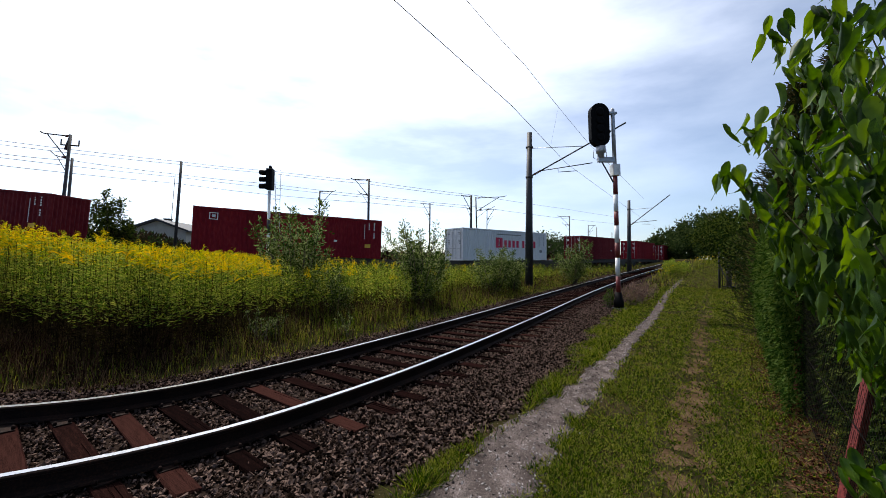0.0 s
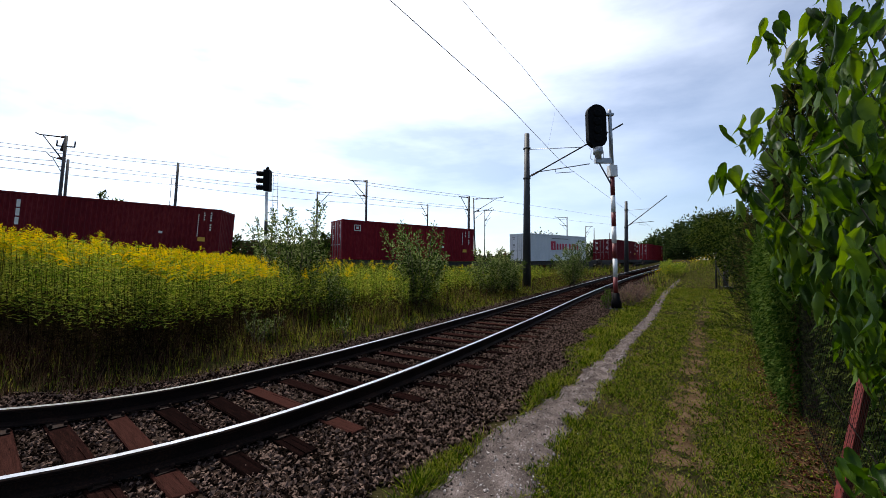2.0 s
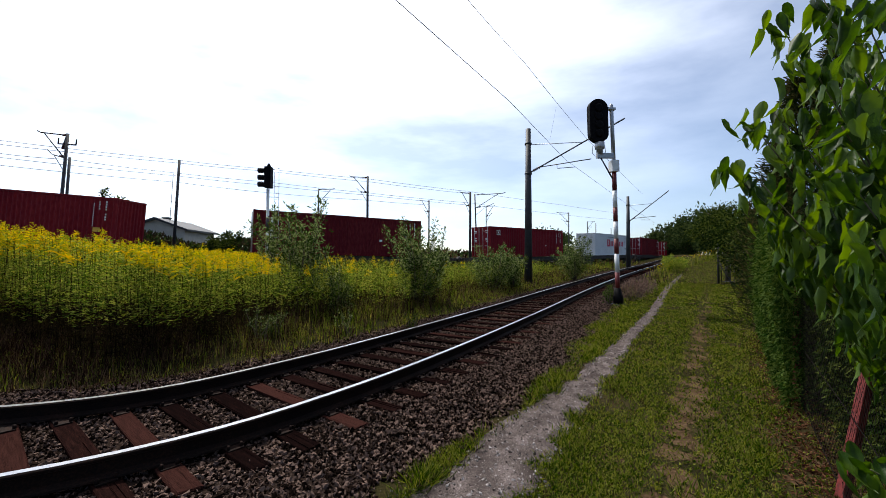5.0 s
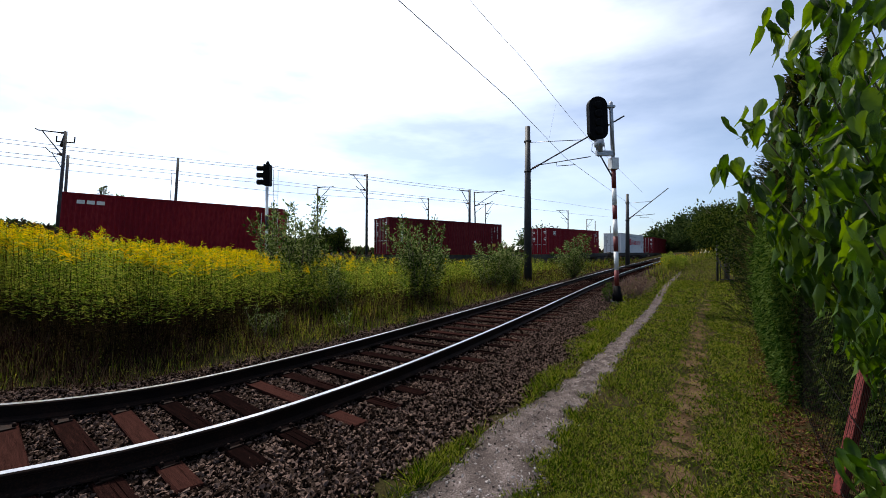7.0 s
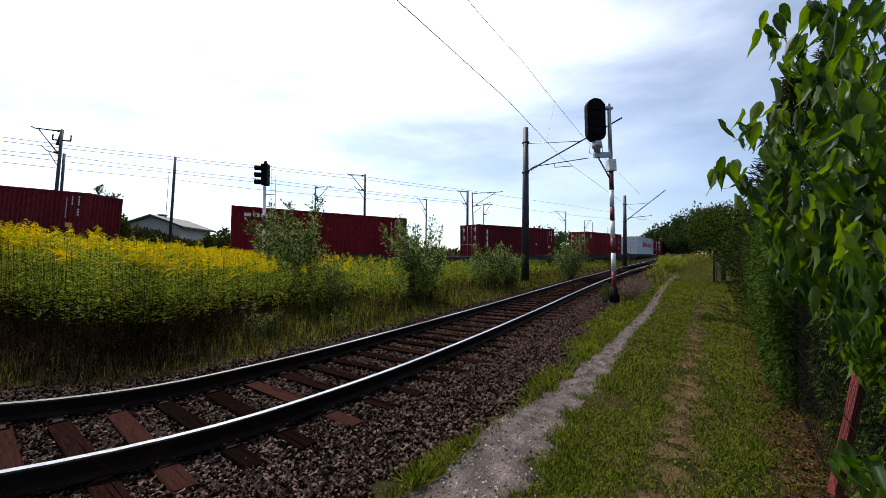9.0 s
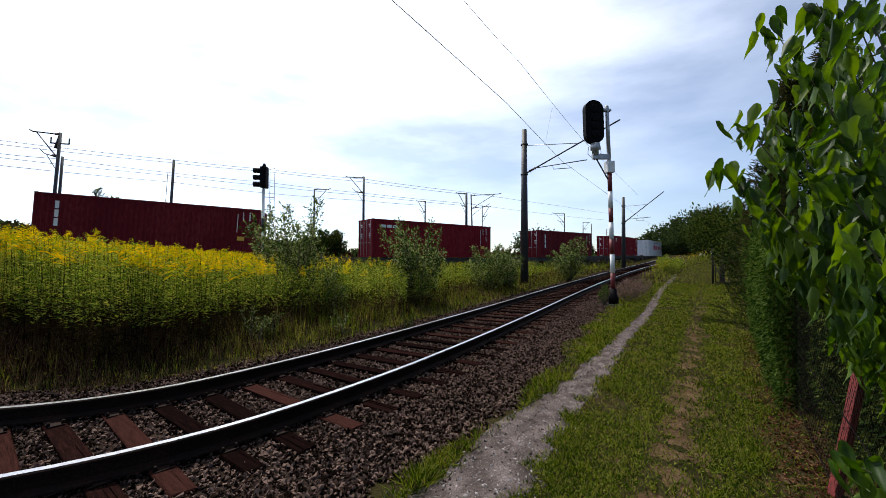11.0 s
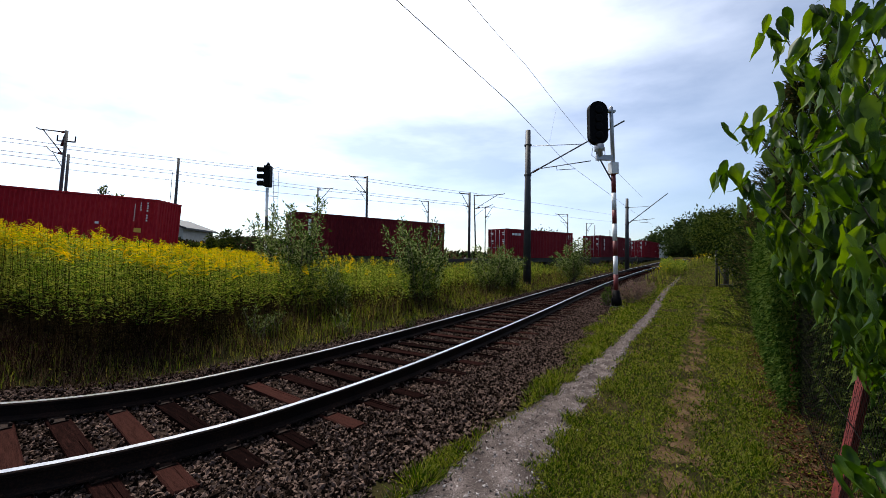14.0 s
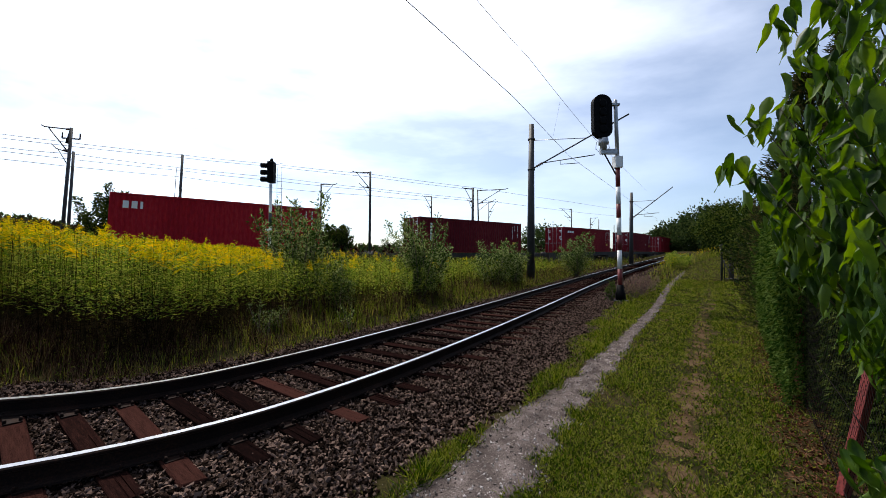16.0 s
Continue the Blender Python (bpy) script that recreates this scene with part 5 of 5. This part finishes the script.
def lilac():
    b = thing("lilac_shrub", pose(1.75, 1.35, 0), "large lilac shrub with drooping heart-shaped leaves over the fence", "shrub")
    root = Vector((1.75, 1.35, 0))
    kinds = [lilac_leaf(k) for k in range(6)]
    meshes = [raw("leaf", V, F, LILAC, None, True) for V, F in kinds]
    tips = [(0.92, 1.25, 1.9), (0.96, 1.2, 2.02), (0.91, 1.1, 1.81), (1.18, 1.35, 2.43), (1.11, 1.2, 2.28), (1.29, 1.3, 2.48), (1.01, 1.05, 2.12), (1.0, 0.95, 2.17), (1.11, 1.3, 2.1), (1.01, 1.1, 1.95), (0.97, 1.0, 1.82), (1.11, 1.3, 1.73), (1.02, 1.1, 1.66), (0.93, 0.9, 1.91), (0.89, 0.85, 1.78), (0.94, 0.85, 2.0), (0.83, 0.75, 1.64), (1.16, 1.3, 1.58), (1.13, 1.1, 1.52), (0.98, 0.9, 1.12), (1.26, 1.2, 2.22), (1.14, 1.0, 2.23), (1.2, 1.2, 1.75), (1.02, 0.9, 1.82), (1.3, 1.2, 2.4), (1.25, 1.3, 2.09), (1.04, 1.0, 1.64), (1.0, 0.9, 1.48)]
    bm = bmesh.new()
    joints = []
    for k, tip in enumerate(tips):
        tip = Vector(tip) - root
        a = Vector((0.25 * math.cos(k * 2.1) + 0.1, 0.2 * math.sin(k * 2.1), 0))
        mid = Vector((tip.x * 0.45 + 0.25, tip.y * 0.5, max(tip.z * 0.55, 0.2)))
        pts = [a.lerp(mid, t / 3) for t in range(3)] + [mid.lerp(tip, t / 5) + Vector((0, 0, 0.05 * math.sin(math.pi * t / 5))) for t in range(6)]
        tube(bm, pts, [0.008 - 0.0008 * i for i in range(len(pts))], 6)
        for i in range(3, len(pts)):
            for t in (0.0, 0.33, 0.66):
                if i + 1 < len(pts):
                    joints.append((pts[i].lerp(pts[i + 1], t), k))
        joints += [(pts[-1], k)] * 2
    part("branch", bm, TWIG, b, "slender brown branches")
    r = random.Random(5)
    loose = []
    for p, k in joints:
        for q in range(4):
            a = r.uniform(0, math.tau)
            out = Vector((math.cos(a), math.sin(a), r.uniform(-0.3, 0.5))) * r.uniform(0.02, 0.085)
            m = Matrix.Translation(p + out) @ Matrix.Rotation(a + math.pi / 2 + r.uniform(-0.6, 0.6), 4, "Z") @ Matrix.Rotation(r.uniform(-0.25, 0.6), 4, "X") @ Matrix.Rotation(r.uniform(-0.4, 0.4), 4, "Y") @ Matrix.Scale(r.uniform(0.056, 0.094), 4)
            loose.append(m)
    r.shuffle(loose)
    for i, m in enumerate(loose[:300]):
        ob = part("leaf", meshes[i % 6], None, b)
        ob.matrix_basis = m
    chunks = []
    for i, m in enumerate(loose[300:]):
        V, F = kinds[i % 6]
        M = np.array(m)
        chunks.append((V @ M[:3, :3].T + M[:3, 3], F, 0))
    # the shaded mass behind the outer shoots
    for i in range(1500):
        p = Vector((r.uniform(0.12, 1.5), r.uniform(-0.5, 1.3), r.uniform(1.0, 3.6)))
        if p.x < 0.1 + 0.5 * max(0, p.y):
            continue
        m = Matrix.Translation(p) @ Matrix.Rotation(r.uniform(0, math.tau), 4, "Z") @ Matrix.Rotation(r.uniform(-0.6, 0.9), 4, "X") @ Matrix.Scale(r.uniform(0.075, 0.11), 4)
        V, F = kinds[i % 6]
        M = np.array(m)
        chunks.append((V @ M[:3, :3].T + M[:3, 3], F, 0))
    V, F, _ = join(chunks)
    rest = part("foliage", raw("foliage", V, F, LILAC, None, True), None, b)
    tagged(rest, kind="stuff")


lilac()

# ---- goldenrod, tall grass, lawn ----
def scatter(n, x0, x1, y0, y1, power=1.0):
    return np.stack([rng.uniform(x0, x1, n), y0 + (y1 - y0) * rng.random(n) ** power], 1)


def main_lateral(x, y):
    """Distance in front of the main line's near flank."""
    px, py, pt = RX[::8], RY[::8], RH[::8]
    i = ((x[:, None] - px) ** 2 + (y[:, None] - py) ** 2).argmin(1)
    return -(-np.sin(pt[i]) * (x - px[i]) + np.cos(pt[i]) * (y - py[i]))


def ground_points(p):
    return np.column_stack([p, land(p[:, 0], p[:, 1])])


def goldenrod():
    """Single stalks set with narrow leaves, each with a nodding plume of arching sprays."""
    p = scatter(54000, -26, 9, 4.5, 27, 1.3)
    u, m = lateral(p[:, 0], p[:, 1]), main_lateral(p[:, 0], p[:, 1])
    bear = p[:, 0] / p[:, 1]
    left = smooth_step(-0.3, -0.62, bear)
    thin = 0.12 + 0.3 * smooth_step(0.3, -0.3, bear) + 0.58 * left
    keep = (u > 3.0 + 0.45 * np.sin(p[:, 0] * 1.7)) & (m > 1.6) & (bear > -1.45) & (rng.random(len(p)) < thin * np.where(u > 9, 0.6, 1.0))
    p, bear, left, u = p[keep], bear[keep], left[keep], u[keep]
    P = ground_points(p)
    n = len(P)
    patch_ = np.array([noise.noise((a * 0.45, b * 0.45, 9)) for a, b in p])
    tuft = np.array([noise.noise((a * 1.5, b * 1.5, 2)) for a, b in p])
    H = (1.28 + 0.14 * smooth_step(0.1, -0.4, bear) + 0.34 * smooth_step(-0.42, -1.0, bear)) * rng.uniform(0.88, 1.06, n) + 0.08 * patch_ + 0.16 * tuft
    H += 0.16 * smooth_step(6.0, 4.0, u) * left - 0.1 * smooth_step(3.6, 2.9, u)
    lean = rng.normal(0, 0.06, (n, 2))
    top = P + np.column_stack([lean * H[:, None], H])
    chunks = []
    a = rng.uniform(0, math.pi, n)
    side = np.stack([np.cos(a), np.sin(a), 0 * a], 1) * 0.004
    V = np.stack([P - side, P + side, top + side * 0.4, top - side * 0.4], 1).reshape(-1, 3)
    # stems take the shade colour over their whole length
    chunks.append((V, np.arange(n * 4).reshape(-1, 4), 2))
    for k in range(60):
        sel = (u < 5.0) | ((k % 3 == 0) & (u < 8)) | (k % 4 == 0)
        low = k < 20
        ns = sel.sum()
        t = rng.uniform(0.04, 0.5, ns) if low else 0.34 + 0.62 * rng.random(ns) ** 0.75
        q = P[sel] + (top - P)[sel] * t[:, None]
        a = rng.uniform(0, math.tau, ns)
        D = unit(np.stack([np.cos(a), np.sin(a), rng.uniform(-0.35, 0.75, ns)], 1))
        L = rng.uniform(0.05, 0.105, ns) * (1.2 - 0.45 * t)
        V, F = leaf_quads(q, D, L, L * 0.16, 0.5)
        # the lower third gets the shade colour in place of leaf green
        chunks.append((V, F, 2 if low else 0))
    bloom = rng.random(n) < 0.02 + 0.06 * smooth_step(0.0, -0.5, bear) + 0.62 * left * np.clip(0.7 + 0.9 * patch_, 0, 1) * (0.45 + 0.55 * smooth_step(4.0, 7.0, u))
    tp = top[bloom]
    nb = len(tp)
    way = rng.uniform(0, math.tau, nb)
    size = rng.uniform(0.55, 1.15, nb)
    for k in range(22):
        t = k / 21
        a = way + rng.normal(0, 1.1, nb)
        c = tp + np.stack([np.cos(way) * 0.06 * t * size, np.sin(way) * 0.06 * t * size, (-0.24 * (1 - t) + 0.03 * t) * size], 1)
        D = unit(np.stack([np.cos(a), np.sin(a), rng.uniform(0.15, 0.8, nb)], 1))
        L = (0.13 * (1 - t) + 0.035) * size * rng.uniform(0.7, 1.3, nb)
        V, F = leaf_quads(c, D, L, 0.008 + 0.08 * L, 0.4)
        chunks.append((V, F, 1))
        tip = c + D * (L * 0.85)[:, None]
        droop = unit(D * [1, 1, 0] + np.array([0, 0, -0.35]))
        V, F = leaf_quads(tip, droop, L * 0.55, 0.007 + 0.07 * L, 0.4)
        chunks.append((V, F, 1))
    V, F, ix = join(chunks)
    part("goldenrod", raw("goldenrod", V, F, [ROD_LEAF, ROD_BLOOM, ROD_SHADED], ix), None)
    tagged(bpy.data.objects["goldenrod"], "dense stand of tall goldenrod with yellow plumes", "goldenrod", kind="stuff")


goldenrod()


def grasses():
    # rank grass on the strip between the two lines
    p = scatter(60000, -30, 40, 3.5, 48, 1.3)
    u, m = lateral(p[:, 0], p[:, 1]), main_lateral(p[:, 0], p[:, 1])
    bear = p[:, 0] / p[:, 1]
    keep = (u > 1.75) & (m > 0.9) & (bear > -1.5) & (bear < 0.9) & (rng.random(len(p)) > 0.85 * smooth_step(-0.25, -0.55, bear))
    p, u, bear = p[keep], u[keep], bear[keep]
    P = ground_points(p)
    tall = smooth_step(1.8, 6.0, u)
    H = (0.16 + 0.85 * tall) * rng.uniform(0.5, 1.25, len(P)) * np.where(bear < -0.4, 0.85, 1.0)
    # dry share rises to the left, where its near-black colour stands for goldenrod's shade
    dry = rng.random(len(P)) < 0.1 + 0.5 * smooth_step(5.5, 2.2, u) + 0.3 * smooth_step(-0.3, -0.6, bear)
    chunks = []
    for k in range(2):
        Q = P + np.column_stack([rng.normal(0, 0.04, (len(P), 2)), np.zeros(len(P))])
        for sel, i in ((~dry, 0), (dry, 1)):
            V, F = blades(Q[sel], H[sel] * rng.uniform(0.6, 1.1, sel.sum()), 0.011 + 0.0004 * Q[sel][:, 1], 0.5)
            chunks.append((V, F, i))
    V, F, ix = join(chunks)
    part("tall_grass", raw("tall_grass", V, F, [WEED, DRY_SHADED], ix), None)
    tagged(bpy.data.objects["tall_grass"], "rank tall grass and dry stalks along the track", "tall grass", kind="stuff")
    n = 80000
    s_ = -7 + 34 * rng.random(n) ** 1.5
    off = 1.7 + 2.6 * rng.random(n) ** 1.2
    x_, y_, t_ = np.interp(s_, TS, TX), np.interp(s_, TS, TY), np.interp(s_, TS, TH)
    p = np.stack([x_ - np.sin(t_) * off, y_ + np.cos(t_) * off], 1)
    clump = np.array([noise.noise((a * 1.6, b * 1.6, 3)) for a, b in p])
    keep = rng.random(n) < 0.42 + 0.9 * clump
    P, off, clump = ground_points(p[keep]), off[keep], clump[keep]
    H = (0.06 + 0.27 * smooth_step(1.7, 3.2, off)) * rng.uniform(0.4, 1.3, len(P)) * (1 + 0.6 * clump)
    # green where the verge is lit, dark dry colour for the part in shade
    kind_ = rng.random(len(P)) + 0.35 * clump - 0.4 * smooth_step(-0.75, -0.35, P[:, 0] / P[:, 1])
    chunks = []
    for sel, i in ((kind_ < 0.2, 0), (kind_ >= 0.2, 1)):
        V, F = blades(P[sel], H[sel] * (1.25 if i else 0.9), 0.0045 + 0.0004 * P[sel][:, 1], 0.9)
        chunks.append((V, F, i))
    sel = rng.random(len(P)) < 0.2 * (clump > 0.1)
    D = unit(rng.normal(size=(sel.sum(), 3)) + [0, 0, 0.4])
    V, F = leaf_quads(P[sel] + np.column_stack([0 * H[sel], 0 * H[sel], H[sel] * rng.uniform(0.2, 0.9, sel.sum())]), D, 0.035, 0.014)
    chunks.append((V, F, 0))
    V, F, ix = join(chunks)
    part("verge_grass", raw("verge_grass", V, F, [WEED, DRY_SHADED], ix), None)
    tagged(bpy.data.objects["verge_grass"], "thin dry and green grass on the edge of the ballast", "verge grass", kind="stuff")
    # leaf litter under the hedge and worn grass
    n = 9000
    k = rng.random(n) * 3.4
    j = np.clip(k.astype(int), 0, 3)
    line = np.array([(2.3, 2.0), (3.1, 3.3), (4.35, 5.0), (5.85, 7.0), (7.9, 9.7)])
    c = line[j] * (1 - (k - j))[:, None] + line[j + 1] * (k - j)[:, None]
    p = c + rng.normal(0, 0.16, (n, 2)) + [-0.02, 0.02]
    P = ground_points(p) + [0, 0, 0.012]
    D = unit(rng.normal(size=(n, 3)) * [1, 1, 0.25])
    L = rng.uniform(0.012, 0.045, n)
    V, F = leaf_quads(P, D, L, L * rng.uniform(0.15, 0.6, n))
    part("leaf_litter", raw("leaf_litter", V, F, LITTER), None)
    tagged(bpy.data.objects["leaf_litter"], "reddish brown dead leaves and needles under the hedge", "leaf litter", kind="stuff")
    # goldenrod and dry weeds on the lane's far side by the track
    p = scatter(9000, 8, 44, 14, 60, 0.9)
    u = lateral(p[:, 0], p[:, 1])
    keep = (u < -1.9) & (u > -3.0 - 0.012 * p[:, 1]) & (p[:, 1] > 13.5)
    p, u = p[keep], u[keep]
    P = ground_points(p)
    far = smooth_step(24, 34, P[:, 1])
    H = (0.4 + 0.5 * far) * rng.uniform(0.6, 1.2, len(P))
    chunks = []
    sel = rng.random(len(P)) < 0.45 * (1 - far) + 0.1
    for s_, i in ((~sel, 0), (sel, 1)):
        for k in range(3):
            V, F = blades(P[s_] + rng.normal(0, 0.08, (s_.sum(), 3)) * [1, 1, 0], H[s_] * rng.uniform(0.6, 1, s_.sum()), 0.025, 0.5)
            chunks.append((V, F, i))
    q = P[~sel & (P[:, 1] > 27) & (rng.random(len(P)) < 0.5)]
    for k in range(2):
        hh = (0.4 + 0.5 * smooth_step(24, 34, q[:, 1])) * rng.uniform(0.8, 1.1, len(q))
        D = unit(rng.normal(size=(len(q), 3)) + [0, 0, 0.4])
        V, F = leaf_quads(q + np.column_stack([rng.normal(0, 0.08, (len(q), 2)), hh]), D, 0.11, 0.05)
        chunks.append((V, F, 2))
    V, F, ix = join(chunks)
    part("lane_weeds", raw("lane_weeds", V, F, [WEED, DRY_SHADED, ROD_BLOOM], ix), None)
    tagged(bpy.data.objects["lane_weeds"], "yellow-flowered weeds and dry grass between lane and track", "weeds", kind="stuff")
    # lawn
    n = 400000
    r_ = 1.6 + 26 * rng.random(n) ** 2.0
    a = np.radians(rng.uniform(28, 100, n))
    p = np.stack([np.cos(a) * r_, np.sin(a) * r_], 1)
    u = lateral(p[:, 0], p[:, 1])
    pdist = on_path(p[:, 0], p[:, 1])
    rut, _ = strip_distance(p[:, 0], p[:, 1], RUT_LINE)
    bare = np.array([noise.noise((x * 1.3, y * 1.3, 4)) for x, y in p])
    edge = -2.12 - 0.2 * np.sin(p[:, 1] * 1.9) * np.sin(p[:, 0] * 2.3)
    keep = (u < edge) & (pdist > rng.uniform(0.7, 1.25, n)) & (rng.random(n) > 0.78 * smooth_step(0.24, 0.06, rut + 0.3 * bare)) & (rng.random(n) > 0.75 * smooth_step(0.25, 0.5, bare))
    by_fence, _ = strip_distance(p[:, 0], p[:, 1], np.array(FENCE))
    keep &= rng.random(n) > 0.8 * smooth_step(0.42, 0.1, by_fence + 0.25 * bare)
    p, u, bare, rd_ = p[keep], u[keep], bare[keep], r_[keep]
    P = ground_points(p)
    tuft = np.array([noise.noise((x * 2.1, y * 2.1, 11)) for x, y in p])
    H = 0.022 + 0.026 * rng.random(len(P)) + 0.04 * np.clip(tuft, 0, 1)
    H += 0.1 * smooth_step(0.6, 0.0, np.abs(u + 2.45)) * np.clip(tuft + 0.45, 0, 1)
    D = unit(rng.normal(0, 0.75, (len(P), 3)) * [1, 1, 0.2] + [0, 0, 1])
    V, F = leaf_quads(P - [0, 0, 0.004], D, H * 1.3, 0.0028 + 0.0011 * rd_, 0.5)
    ix = (rng.random(len(P)) < 0.06 + 0.35 * np.clip(bare, 0, 1)).astype(int)
    part("lawn_grass", raw("lawn_grass", V, F, [GRASS, DRY_SHADED], ix), None)
    tagged(bpy.data.objects["lawn_grass"], "short worn grass and clover of the lane", "grass", kind="stuff")
    # coarser grass where the lane runs on into the distance
    q = scatter(70000, 8, 46, 13, 62, 1.0)
    uq = lateral(q[:, 0], q[:, 1])
    q = q[(uq < -2.0) & (uq > -13)]
    Q = ground_points(q)
    D = unit(rng.normal(0, 0.75, (len(Q), 3)) * [1, 1, 0.2] + [0, 0, 1])
    V, F = leaf_quads(Q - [0, 0, 0.004], D, rng.uniform(0.05, 0.12, len(Q)), 0.03 + 0.0006 * Q[:, 1], 0.5)
    part("lane_grass", raw("lane_grass", V, F, [GRASS, DRY_SHADED], (rng.random(len(Q)) < 0.12).astype(int)), None)
    tagged(bpy.data.objects["lane_grass"], "rougher grass at the far end of the lane", "grass", kind="stuff")
    # clover and plantain leaves low in the lawn
    sel = rng.random(len(P)) < 0.22 + 0.3 * np.clip(tuft, 0, 1)
    q = P[sel]
    a = rng.uniform(0, math.tau, len(q))
    D = unit(np.stack([np.cos(a), np.sin(a), rng.uniform(0.1, 0.7, len(q))], 1))
    L = 0.011 + 0.018 * rng.random(len(q)) ** 2 + 0.0014 * rd_[sel]
    V, F = leaf_quads(q + [0, 0, 0.012], D, L, L * 0.7)
    part("lawn_clover", raw("lawn_clover", V, F, GRASS), None)
    tagged(bpy.data.objects["lawn_clover"], "low clover and plantain leaves in the lawn", "clover", kind="stuff")


grasses()

# far fields beyond the line: a low belt of scrub along the horizon
def scrub():
    chunks = []
    n = 9000
    a = np.radians(rng.uniform(40, 150, n))
    r_ = rng.uniform(45, 160, n)
    p = np.stack([np.cos(a) * r_, np.sin(a) * r_], 1)
    keep = (main_lateral(p[:, 0], p[:, 1]) < -6)
    p = p[keep]
    P = np.column_stack([p, 0.42 + rng.random(len(p)) * (1.0 + 0.012 * np.hypot(p[:, 0], p[:, 1]))])
    for k in range(4):
        D = unit(rng.normal(size=(len(P), 3)) + [0, 0, 0.5])
        V, F = leaf_quads(P + rng.normal(0, 0.3, P.shape), D, 0.9, 0.5)
        chunks.append((V, F, k % 2))
    # overgrown bank behind the main line, brown with dry stalks
    n = 26000
    a = np.radians(rng.uniform(104, 152, n))
    r_ = rng.uniform(48, 58, n)
    crest = 3.3 + 0.7 * np.sin(a * 23) * np.sin(a * 9 + 1) + 0.6 * smooth_step(2.1, 2.5, a)
    P = np.stack([np.cos(a) * r_, np.sin(a) * r_, 0.3 + crest * rng.random(n) ** 0.7], 1)
    D = unit(rng.normal(size=(n, 3)) + [0, 0, 0.8])
    V, F = leaf_quads(P, D, rng.uniform(0.25, 0.6, n), 0.22)
    bank = np.where(rng.random(n) < 0.65, 2, 0)
    for i in (0, 2):
        m_ = np.repeat(bank == i, 4)
        chunks.append((V[m_], np.arange(m_.sum()).reshape(-1, 4), i))
    V, F, ix = join(chunks)
    part("field_scrub", raw("field_scrub", V, F, [FARLEAF, DRY_SHADED, DIRT], ix), None)
    tagged(bpy.data.objects["field_scrub"], "low brownish scrub in the fields beyond the line", "scrub", kind="stuff")


scrub()
motions()
